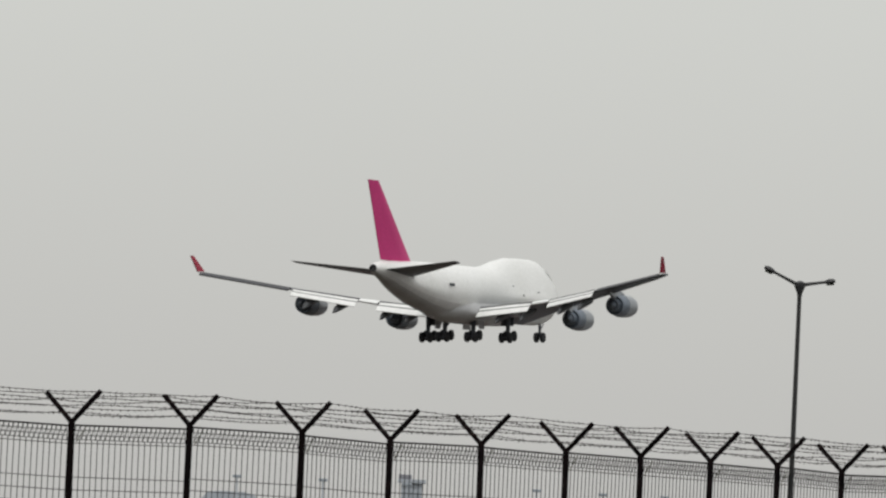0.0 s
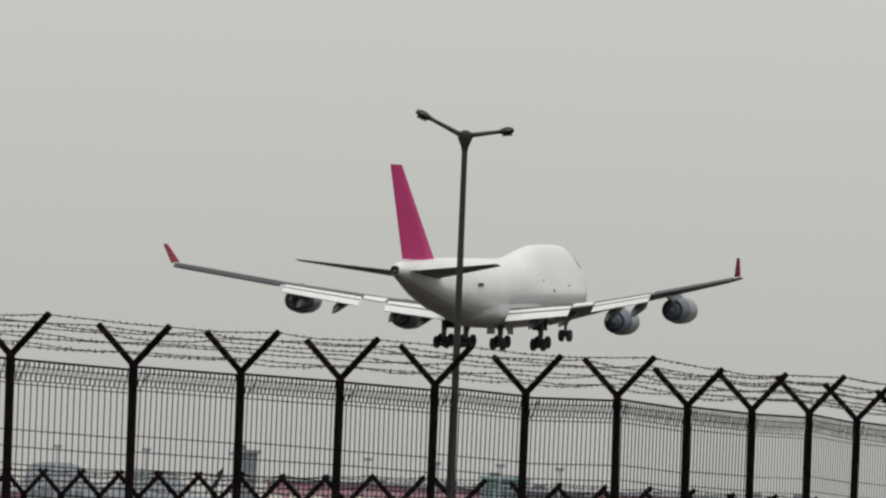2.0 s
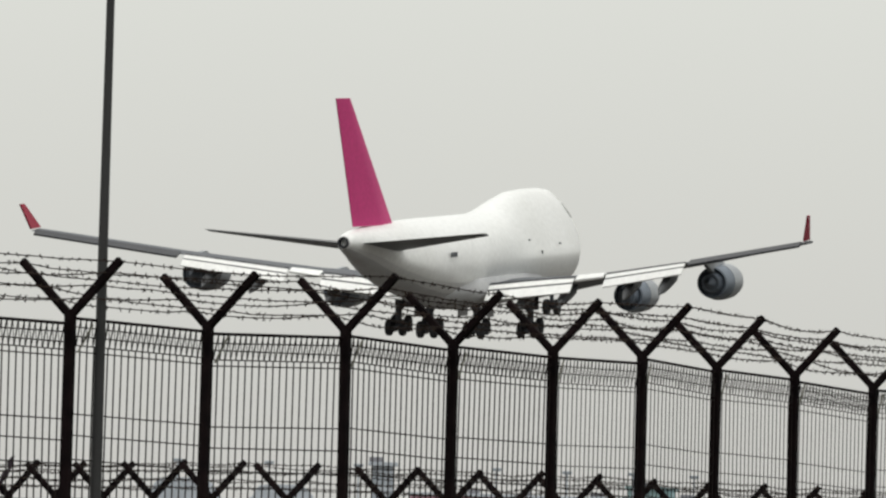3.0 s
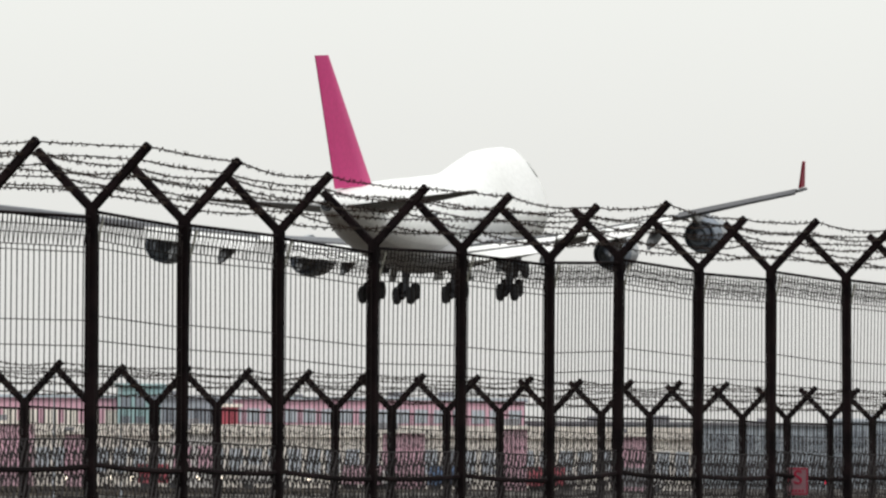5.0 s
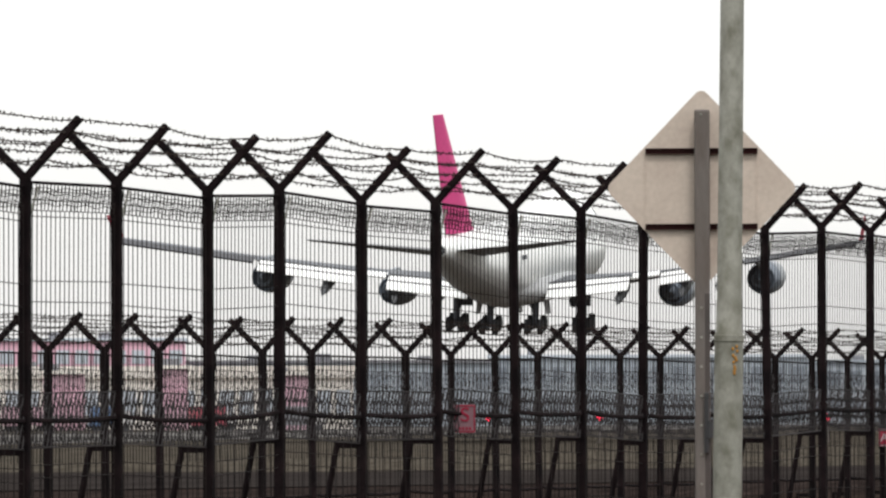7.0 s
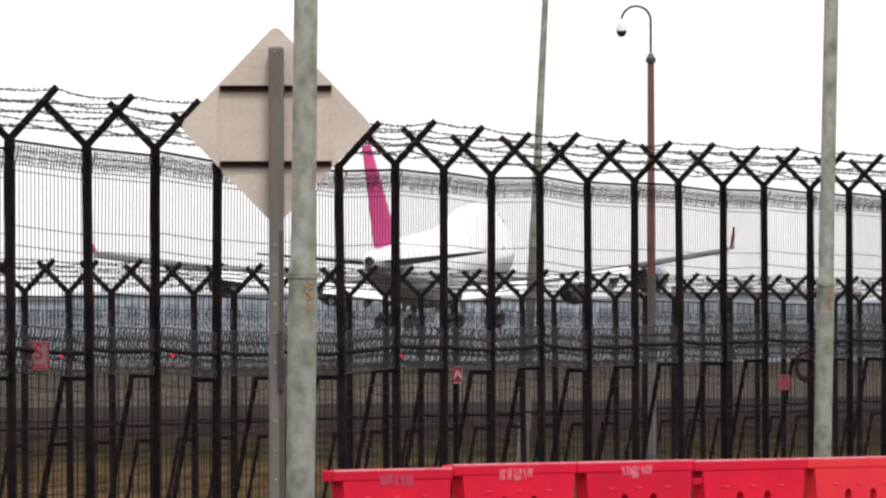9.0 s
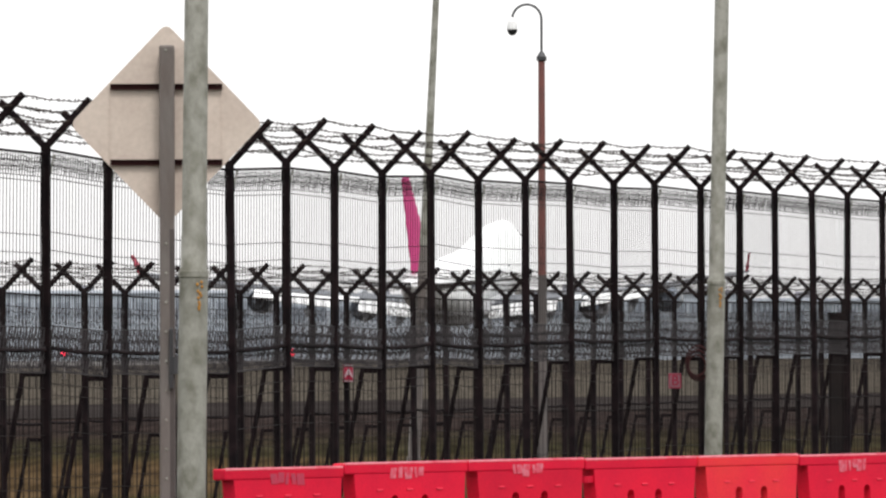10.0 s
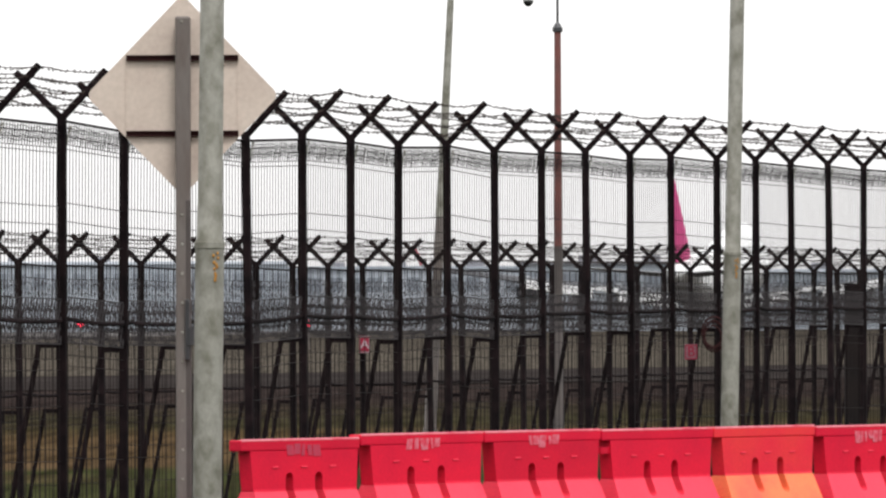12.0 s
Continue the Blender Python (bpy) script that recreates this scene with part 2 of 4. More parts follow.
# ---- building helpers ----
def mesh_of(name, bm, mat, smooth=False):
    me = bpy.data.meshes.new(name)
    bm.normal_update()
    bm.to_mesh(me)
    bm.free()
    for m in (mat if isinstance(mat, (list, tuple)) else [mat]):
        me.materials.append(m)
    if smooth:
        me.polygons.foreach_set("use_smooth", [True] * len(me.polygons))
        me.set_sharp_from_angle(angle=radians(38))
    return me


def part(name, bm, mat, parent, label="", smooth=False, m=None):
    ob = new(name, mesh_of(name, bm, mat, smooth))
    ob.parent = parent
    if m is not None:
        ob.matrix_basis = m
    return tagged(ob, label=label)


def share(name, me, parent, m, label=""):
    ob = new(name, me)
    ob.parent, ob.matrix_basis = parent, m
    return tagged(ob, label=label)


def thing(name, label, category, m=None, group="", kind=""):
    ob = new(name)
    if m is not None:
        ob.matrix_basis = m
    return tagged(ob, label, category, group, kind)


def box(bm, c, s, m=None, bevel=0.0):
    """A box with centre c and sizes s, bevelled when asked."""
    mm = Matrix.Translation(c) @ Matrix.Diagonal((*s, 1))
    r = bmesh.ops.create_cube(bm, size=1, matrix=(m @ mm) if m is not None else mm)
    if bevel:
        es = list({e for v in r["verts"] for e in v.link_edges})
        bmesh.ops.bevel(bm, geom=es, offset=bevel, segments=2, affect="EDGES", profile=0.6)


def rod(bm, a, b, r0, r1=None, sides=8, caps=True):
    """A tapered rod from a to b."""
    a, b = Vector(a), Vector(b)
    r1 = r0 if r1 is None else r1
    ax = (b - a).normalized()
    u = ax.orthogonal().normalized()
    v = ax.cross(u)
    rings = []
    for p, r in ((a, r0), (b, r1)):
        rings.append([bm.verts.new(p + u * (r * math.cos(k * math.tau / sides)) + v * (r * math.sin(k * math.tau / sides))) for k in range(sides)])
    for k in range(sides):
        j = (k + 1) % sides
        bm.faces.new((rings[0][k], rings[0][j], rings[1][j], rings[1][k]))
    if caps:
        bm.faces.new(rings[0][::-1])
        bm.faces.new(rings[1])


def tube(bm, pts, r, sides=8):
    """A bent tube through points; r is one radius or one a point."""
    pts = [Vector(p) for p in pts]
    rs = r if isinstance(r, (list, tuple)) else [r] * len(pts)
    rings, u = [], None
    for i, p in enumerate(pts):
        ax = (pts[min(i + 1, len(pts) - 1)] - pts[max(i - 1, 0)]).normalized()
        u = ax.orthogonal().normalized() if u is None else (u - ax * u.dot(ax)).normalized()
        v = ax.cross(u)
        rings.append([bm.verts.new(p + u * (rs[i] * math.cos(k * math.tau / sides)) + v * (rs[i] * math.sin(k * math.tau / sides))) for k in range(sides)])
    for a, b in zip(rings, rings[1:]):
        for k in range(sides):
            j = (k + 1) % sides
            bm.faces.new((a[k], a[j], b[j], b[k]))
    bm.faces.new(rings[0][::-1])
    bm.faces.new(rings[-1])


def loft(bm, rings, close=True):
    vs = [[bm.verts.new(p) for p in ring] for ring in rings]
    n = len(vs[0])
    for a, b in zip(vs, vs[1:]):
        for k in range(n):
            j = (k + 1) % n
            bm.faces.new((a[k], a[j], b[j], b[k]))
    if close:
        bm.faces.new(vs[0][::-1])
        bm.faces.new(vs[-1])
    return vs


def lathe(bm, profile, sides=24, axis="x"):
    """Turns (along, radius) pairs round the x or z axis."""
    rings = []
    for s, r in profile:
        ring = []
        for k in range(sides):
            a = k * math.tau / sides
            ring.append((s, r * math.cos(a), r * math.sin(a)) if axis == "x" else (r * math.cos(a), r * math.sin(a), s))
        rings.append(ring)
    loft(bm, rings)


# ---- ground ----
FENCE_DIR = Vector((0.309, 0.951, 0))
FENCE_AWAY = Vector((-0.951, 0.309, 0))
ARM_DIR = Vector((0.974, -0.227, 0))   # the forks all reach out square to the road


def beyond(x, y):
    """How far a spot lies behind the line of the near fence."""
    return (x + 4.5) * FENCE_AWAY.x + (y - 38.0) * FENCE_AWAY.y


PROFILE = [(-3000, 0.0), (-60, 0.0), (1.0, 0.0), (3.5, -0.35), (7.0, -0.8), (40, -1.2), (120, -2.2), (400, -2.2), (4500, -2.2)]


def ground_z(x, y):
    u = beyond(x, y)
    for (a, za), (b, zb) in zip(PROFILE, PROFILE[1:]):
        if u <= b:
            return za + (zb - za) * (u - a) / (b - a)
    return -2.2


def build_ground():
    bm = bmesh.new()
    us = [-3000, -400, -60, -20, -8, 0, 1.0, 2, 3.5, 5, 7.0, 12, 25, 40, 80, 120, 200, 300, 400, 700, 1500, 4500]
    vs = [-4500, -1500, -600, -250, -120, -60, -30, -15, 0, 15, 30, 60, 120, 250, 500, 900, 1500, 4500]
    grid = []
    for u in us:
        row = []
        for v in vs:
            p = Vector((-4.5, 38, 0)) + FENCE_AWAY * u + FENCE_DIR * v
            row.append(bm.verts.new((p.x, p.y, ground_z(p.x, p.y))))
        grid.append(row)
    for a, b in zip(grid, grid[1:]):
        for k in range(len(vs) - 1):
            bm.faces.new((a[k], a[k + 1], b[k + 1], b[k]))
    bm.normal_update()
    if sum(f.normal.z for f in bm.faces) < 0:
        bmesh.ops.reverse_faces(bm, faces=bm.faces)
    ob = new("ground", mesh_of("ground", bm, GRASS, True))
    tagged(ob, "uneven green and straw-coloured airfield grass", "ground", kind="structure")


def strip(name, label, cat, a, b, width, mat, lift):
    """A paved strip between two spots of the plan, in short pieces that lie on the ground."""
    a, b = Vector((*a, 0)), Vector((*b, 0))
    d = (b - a).normalized()
    s = Vector((d.y, -d.x, 0)) * width / 2
    bm = bmesh.new()
    n = 40
    rows = []
    for k in range(n + 1):
        p = a.lerp(b, k / n)
        rows.append([bm.verts.new((q.x, q.y, ground_z(q.x, q.y) + lift)) for q in (p - s, p, p + s)])
    for r0, r1 in zip(rows, rows[1:]):
        for k in range(2):
            bm.faces.new((r0[k], r0[k + 1], r1[k + 1], r1[k]))
    bmesh.ops.recalc_face_normals(bm, faces=bm.faces)
    bm.normal_update()
    if sum(f.normal.z for f in bm.faces) < 0:
        bmesh.ops.reverse_faces(bm, faces=bm.faces)
    tagged(new(name, mesh_of(name, bm, mat)), label, cat, kind="structure")


build_ground()
strip("runway", "long pale concrete runway across the airfield", "runway", (-190, 100), (150, 1900), 46, CONCRETE, 0.06)
strip("taxiway", "dark asphalt taxiway between grass strips", "taxiway", (-260, 300), (260, 330), 90, ASPHALT, 0.05)

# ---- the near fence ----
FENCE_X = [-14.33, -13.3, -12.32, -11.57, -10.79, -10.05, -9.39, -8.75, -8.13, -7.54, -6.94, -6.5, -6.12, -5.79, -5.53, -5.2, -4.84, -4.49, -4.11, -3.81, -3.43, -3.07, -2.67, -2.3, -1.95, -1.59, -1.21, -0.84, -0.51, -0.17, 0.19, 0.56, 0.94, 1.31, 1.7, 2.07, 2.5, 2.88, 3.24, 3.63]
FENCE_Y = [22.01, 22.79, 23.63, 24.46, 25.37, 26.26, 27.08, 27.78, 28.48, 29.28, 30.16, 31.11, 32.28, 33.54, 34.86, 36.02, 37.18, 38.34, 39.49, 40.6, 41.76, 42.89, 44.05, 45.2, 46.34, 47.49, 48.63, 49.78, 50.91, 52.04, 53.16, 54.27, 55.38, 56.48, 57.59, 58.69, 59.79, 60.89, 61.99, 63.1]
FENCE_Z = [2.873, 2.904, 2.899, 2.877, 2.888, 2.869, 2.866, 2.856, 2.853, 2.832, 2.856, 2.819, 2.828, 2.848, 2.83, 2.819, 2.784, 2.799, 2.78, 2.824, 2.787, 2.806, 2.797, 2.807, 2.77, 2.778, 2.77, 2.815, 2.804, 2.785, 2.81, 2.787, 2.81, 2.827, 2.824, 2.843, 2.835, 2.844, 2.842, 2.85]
ARM = 0.29          # rise of an arm, and its reach to the side
RAIL = 1.30         # middle rail below the fork


def lead(xs, n, front):
    """The list carried on by n equal steps at its front or its end."""
    out = list(xs)
    for _ in range(n):
        if front:
            out.insert(0, 2 * out[0] - out[1])
        else:
            out.append(2 * out[-1] - out[-2])
    return out


def spots(xs, ys, zs, before, after):
    xs, ys = lead(lead(xs, before, True), after, False), lead(lead(ys, before, True), after, False)
    zs = [zs[0]] * before + list(zs) + [zs[-1]] * after
    return [Vector(p) for p in zip(xs, ys, zs)]


def sag(a, b, k, n, drop):
    t = k / n
    p = a.lerp(b, t)
    p.z -= drop * 4 * t * (1 - t)
    return p


def strand(bm, path, seed, r, gap, barb):
    """A barbed wire through the fixing points, with sag, twist and barbs."""
    rnd = random.Random(seed)
    for a, b in zip(path, path[1:]):
        n = 5
        drop = rnd.uniform(0.0, 0.035)
        pts = [sag(a, b, k, n, drop) + Vector((0, 0, rnd.uniform(-0.006, 0.006) if 0 < k < n else 0)) for k in range(n + 1)]
        for p, q in zip(pts, pts[1:]):
            rod(bm, p, q, r, sides=4, caps=False)
        m = max(2, int((b - a).length / gap))
        for k in range(m):
            c = sag(a, b, k + rnd.uniform(0.2, 0.8), m, drop)
            for _ in range(2):
                d = Vector((rnd.uniform(-1, 1), rnd.uniform(-1, 1), rnd.uniform(-1, 1))).normalized() * barb
                rod(bm, c - d, c + d, r * 0.9, r * 0.5, sides=3, caps=False)


def panel(bm, crimp, a, b, za, zb, wires, r, band, bottom, rows, seed, seam=None):
    """Welded mesh between two posts: upright wires with a crimped band between two drops below the fork, and cross wires."""
    rnd = random.Random(seed)
    d = (b - a)
    d.z = 0
    L = d.length
    e = d.normalized()
    side = Vector((-e.y, e.x, 0))
    b0, b1 = band

    def at(s, drop, off=0.0):
        t = s / L
        p = a.lerp(b, t)
        return Vector((p.x, p.y, za + (zb - za) * t - drop)) + side * off
    tilt = rnd.uniform(-0.03, 0.03)
    swing = rnd.uniform(-0.012, 0.012)
    for k in range(wires):
        s = L * (k + 0.5) / wires
        w = rnd.uniform(-0.004, 0.004)
        if b0 > 0.08:
            rod(bm, at(s, 0.05), at(s, b0), r, sides=4, caps=False)
        low = min(max(s + w + tilt, 0.02), L - 0.02)
        mid_s = s * 0.5 + low * 0.5 + swing
        if seam:
            rod(bm, at(s, b1), at(mid_s, seam[0], swing), r, sides=4, caps=False)
            if k % 2:
                rod(bm, at(mid_s, seam[1], swing), at(low, bottom), r, sides=4, caps=False)
        else:
            rod(bm, at(s, b1), at(mid_s, b1 + 0.25, swing), r, sides=4, caps=False)
            if k % 2:
                rod(bm, at(mid_s, b1 + 0.25, swing), at(low, bottom), r, sides=4, caps=False)
    lattice = b1 - b0 < 0.2
    n = int(wires * 1.25)
    levels = max(2, round((b1 - b0) / 0.05))
    step = (b1 - b0) / levels
    if lattice:
        for k in range(n):
            top, foot, back = min((k + 0.95 + rnd.uniform(-0.1, 0.1)) / n, 1), (k + 0.15) / n, max((k - 0.1) / n, 0)
            rod(crimp, at(L * top, b0), at(L * foot, b1, rnd.uniform(-0.004, 0.004)), r * 0.95, sides=3, caps=False)
            rod(crimp, at(L * foot, b1), at(L * back, b0), r * 0.55, sides=3, caps=False)
    else:
        for k in range(n):
            for q in range(levels):
                x0, x1 = (k + 0.15, k + 0.7) if q % 2 else (k + 0.7, k + 0.15)
                rod(crimp, at(L * x0 / n, b0 + q * step, rnd.uniform(-0.004, 0.004)), at(L * x1 / n, b0 + (q + 1) * step), r * 1.1, sides=3, caps=False)
    if lattice and a.y > 36.0:
        for q in range(1, 5):
            wob = [at(L * k / 9, b0 + q * (b1 - b0) / 5 + 0.007 * (1 if k % 2 else -1) + rnd.uniform(-.004, .004), 0.006) for k in range(10)]
            for u, v in zip(wob, wob[1:]):
                rod(bm, u, v, r * 0.8, sides=3, caps=False)
    if levels >= 5:
        for q in range(1, levels, 2):
            wob = [at(L * k / 9, b0 + q * step + 0.012 * (1 if k % 2 else -1) + rnd.uniform(-.004, .004), 0.006) for k in range(10)]
            for u, v in zip(wob, wob[1:]):
                rod(bm, u, v, r * 0.8, sides=3, caps=False)
    hs = [b0 + step * q for q in range(1, levels + 1)] if levels < 5 else [b0, (b0 + b1) / 2, b1]
    for h in (*hs, b1 + 0.035, *rows):
        if h < bottom:
            rod(bm, at(0, h + rnd.uniform(-.006, .006)), at(L, h + rnd.uniform(-.006, .006)), r * 0.95, sides=4, caps=False)


def seam_band(a, b, za, zb, n, r, top, bottom, seed):
    """The crimped strip where the upper and the lower mesh overlap: rows of leaning strokes."""
    bm = bmesh.new()
    rnd = random.Random(seed)
    at = lambda t, drop: a.lerp(b, t) * Vector((1, 1, 0)) + Vector((0, 0, za + (zb - za) * t - drop))
    rows = 5
    st = (bottom - top) / rows
    for k in range(n):
        for q in range(rows):
            x0, x1 = (k + 0.15 + 0.4 * (q % 2)) / n, (k + 0.55 + 0.4 * (q % 2)) / n
            w = rnd.uniform(-0.1, 0.1) / n
            rod(bm, at(min(x1 + w, 1), top + q * st), at(x0 + w, top + (q + 1) * st), r, sides=3, caps=False)
            if q < rows - 1:
                rod(bm, at(x0 + w, top + (q + 1) * st), at(min(x0 + 0.4 / n, 1), top + (q + 1.5) * st), r * 0.8, sides=3, caps=False)
    for h in (top, bottom):
        rod(bm, at(0, h), at(1, h + rnd.uniform(-.006, .006)), r, sides=4, caps=False)
    return bm


def build_fence(name, label, pts, wires, wire_r, post_w, band=(0.05, 0.195), band_mat=WIRE, seed=1, seam=None):
    fence = thing(name, label, "fence")
    n = len(pts)
    tips = {1: [], -1: []}
    rnd = random.Random(seed)
    for i, p in enumerate(pts):
        nrm = ARM_DIR
        e = Vector((-nrm.y, nrm.x, 0))
        gz = ground_z(p.x, p.y)
        turn = Matrix(((e.x, nrm.x, 0, 0), (e.y, nrm.y, 0, 0), (0, 0, 1, 0), (0, 0, 0, 1)))
        h = p.z - gz
        lean = rnd.uniform(-0.012, 0.004)
        bm = bmesh.new()
        loft(bm, [[(x * post_w, y * post_w + lean * (h - z) * -1.0, z) for x, y in ((-.5, -.38), (-.38, -.5), (.38, -.5), (.5, -.38), (.5, .38), (.38, .5), (-.38, .5), (-.5, .38))] for z in (-0.15, h * 0.5, h + 0.01)])
        base = Matrix.Translation((p.x, p.y, gz)) @ turn
        post = part("post", bm, POST_PAINT, fence, m=base)
        for s in (1, -1):
            bm = bmesh.new()
            k = rnd.uniform(0.97, 1.04)
            a, b = Vector((0, 0, h - 0.02)), Vector((0, s * ARM * 1.02 * k, h + ARM * k * (1.0 if s > 0 else 0.93)))
            ax = (b - a).normalized()
            off = Vector((0, -ax.z, ax.y)) * post_w * 0.36
            wd = Vector((post_w * 0.36, 0, 0))
            loft(bm, [[q + off + wd, q + off - wd, q - off - wd, q - off + wd] for q in (a, b)])
            part("arm", bm, POST_PAINT, post)
            tips[s].append([base @ a.lerp(b, f) for f in (0.32, 0.55, 0.78, 0.97)])
        bm = bmesh.new()
        top = h - 1.47
        box(bm, (0, -0.075, top), (post_w * 0.6, 0.17, post_w * 0.6))
        rod(bm, (-0.01, -0.15, top + 0.02), (-0.01, -0.15 - 0.2 * top, -0.1), post_w * 0.36, sides=6)
        part("brace", bm, POST_PAINT, fence, m=base)
    for i in range(n - 1):
        a, b = pts[i], pts[i + 1]
        za, zb = a.z, b.z
        step = rnd.uniform(-0.012, 0.016)
        drop = rnd.uniform(0.0, 0.03)
        za, zb = za + drop * 0.5, zb - drop * 0.5
        gz = min(ground_z(a.x, a.y), ground_z(b.x, b.y))
        bottom = min(za, zb) - gz - 0.05
        gauge = wire_r * (0.74 if seam and a.y > 32.0 else 1.0)   # thinned past y 32: glare eating into the wires is put into their shape
        bm, crimp = bmesh.new(), bmesh.new()
        panel(bm, crimp, a, b, za + step, zb + step, wires, gauge, band, bottom, (0.57, 0.69, 0.82, 1.55, 1.62, 1.85, 2.2), seed * 1000 + i, seam)
        tagged(part("mesh_panel", bm, WIRE, fence), kind="stuff")
        tagged(part("crimped_band", crimp, band_mat, fence), kind="stuff")
        if seam:
            tagged(part("seam_band", seam_band(a, b, za, zb, int(wires * 1.15), wire_r * 1.1, *seam, seed * 500 + i), CRIMP_MID, fence), kind="stuff")
        e = (b - a).normalized()
        if seam:
            bm = bmesh.new()
            rod(bm, a + e * 0.16 + Vector((0, 0, -0.06)), a + e * 0.06 + Vector((0, 0, -band[1] - 0.02)), 0.0065, sides=5)
            part("stay", bm, GALV, fence, "thin pale steel stay")
        bm = bmesh.new()
        rod(bm, Vector((a.x, a.y, za + step - 0.05)), Vector((b.x, b.y, zb + step - 0.05)), 0.009, sides=6)
        part("top_rail", bm, POST_PAINT, fence)
        bm = bmesh.new()
        pts_r = [sag(Vector((a.x, a.y, za - RAIL)), Vector((b.x, b.y, zb - RAIL)), k, 4, 0.012) for k in range(5)]
        tube(bm, pts_r, 0.014, 6)
        part("middle_rail", bm, POST_PAINT, fence)
    for s in (1, -1):
        for w in range(4):
            bm = bmesh.new()
            strand(bm, [t[w] for t in tips[s]], seed * 77 + s * 10 + w, 0.0045, 0.07, 0.016)
            part("barbed_wire", bm, BARB, fence, "rusty barbed wire strand")
    return fence


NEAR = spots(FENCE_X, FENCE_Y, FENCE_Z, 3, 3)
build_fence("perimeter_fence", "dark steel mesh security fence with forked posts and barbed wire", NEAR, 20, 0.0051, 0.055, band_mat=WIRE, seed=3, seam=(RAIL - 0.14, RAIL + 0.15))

# ---- the far fence ----
def along(corners, step):
    """Evenly spaced spots along a bent line."""
    cs = [Vector((*c, 0)) for c in corners]
    out, left = [cs[0].copy()], step
    for a, b in zip(cs, cs[1:]):
        L, done = (b - a).length, 0.0
        while L - done >= left:
            done += left
            out.append(a.lerp(b, done / L))
            left = step
        left -= L - done
    return out


far = along([(-24.5, 65.0), (-18.5, 57.6), (-12.4, 49.6), (-11.4, 48.6), (-10.6, 49.4), (-9.2, 53.5), (-3.4, 70.0), (5.4, 94.0), (9.0, 104.0)], 1.06)
FAR = [Vector((p.x, p.y, 2.02)) for p in far]
build_fence("inner_fence", "second dark mesh fence with forked posts and barbed wire", FAR, 18, 0.0046, 0.062, band=(0.18, 0.72), band_mat=CRIMP_GREY, seed=9)


# ---- street lamp, poles and road sign ----
def build_street_lamp(x, y):
    gz = ground_z(x, y)
    t = thing("street_lamp", "tall grey double-arm street lamp beside the fence", "street lamp", pose(x, y, gz))
    H = 4.8 - gz
    bm = bmesh.new()
    lathe(bm, [(-0.1, 0.05), (1.0, 0.048), (1.0, 0.035), (H - 0.35, 0.023), (H - 0.1, 0.023)], 16, "z")
    part("pole", bm, LAMP_PAINT, t, smooth=True)
    bm = bmesh.new()
    lathe(bm, [(H - 0.13, 0.026), (H - 0.1, 0.03), (H - 0.03, 0.06), (H + 0.01, 0.055), (H + 0.03, 0.02)], 12, "z")
    part("bracket", bm, LAMP_DARK, t, smooth=True)
    turn = pose(0, 0, 0, 0, 0, 10)
    for s, rise, reach in ((-1, 0.16, 0.38), (1, 0.045, 0.37)):
        e = Vector((s * reach, 0, H + rise))
        a = Vector((s * 0.03, 0, H - 0.01))
        bm = bmesh.new()
        tube(bm, [turn @ a.lerp(e, k / 4) for k in range(4)], [0.021, 0.018, 0.016, 0.015], 8)
        arm = part("arm", bm, LAMP_PAINT, t, smooth=True)
        d = (e - a).normalized()
        u = Vector((-d.z, 0, d.x)) * s
        bm = bmesh.new()
        rings = []
        for k, (w, hh) in enumerate(((0.012, 0.012), (0.03, 0.024), (0.042, 0.032), (0.04, 0.03), (0.02, 0.016))):
            c = a.lerp(e, 0.66 + 0.09 * k)
            rings.append([turn @ (c + Vector((0, w * math.cos(q * math.tau / 10), 0)) + u * (hh * math.sin(q * math.tau / 10))) for q in range(10)])
        loft(bm, rings)
        bmesh.ops.recalc_face_normals(bm, faces=bm.faces)
        head = part("lamp_head", bm, LAMP_DARK, t, smooth=True)
        bm = bmesh.new()
        c = a.lerp(e, 0.86) - u * 0.026
        rod(bm, turn @ (c + d * 0.04), turn @ (c - d * 0.04), 0.016, 0.013, 8)
        part("lens", bm, LAMP_GLASS, head)


build_street_lamp(-8.0, 28.65)


def build_pole(x, y, top, r, name="steel_pole", label="weathered galvanised steel pole beside the road", sleeve=None, lean=0.0):
    gz = ground_z(x, y)
    t = thing(name, label, "pole", pose(x, y, gz, 0, lean, 0))
    bm = bmesh.new()
    H = top - gz
    if sleeve:
        k = sleeve - gz
        lathe(bm, [(-0.1, r * 1.16), (k - 0.03, r * 1.16), (k, r * 1.2), (k + 0.02, r * 1.05), (k + 0.19, r * 1.03), (k + 0.2, r), (H, r * 0.88)], 24, "z")
    else:
        lathe(bm, [(-0.1, r * 1.1), (H * 0.3, r * 1.03), (H, r * 0.85)], 20, "z")
    part("shaft", bm, GALV, t, smooth=True)
    if sleeve:
        bm = bmesh.new()
        lathe(bm, [(k - 0.035, r * 1.16), (k - 0.03, r * 1.23), (k, r * 1.23), (k + 0.006, r * 1.1)], 24, "z")
        part("collar", bm, GALV, t, smooth=True)
        bm = bmesh.new()
        for q in range(14):
            a = radians(-62 + random.Random(q).uniform(-14, 10))
            z = k - 0.06 - q * 0.012
            if q % 5 == 3:
                continue
            c = Vector((math.cos(a) * r * 1.165, math.sin(a) * r * 1.165, z))
            bmesh.ops.create_icosphere(bm, subdivisions=1, radius=0.009, matrix=Matrix.Translation(c) @ Matrix.Diagonal((1, 1, 1.2, 1)))
        part("rust_patch", bm, RUST, t, "orange rust streak")
    return t


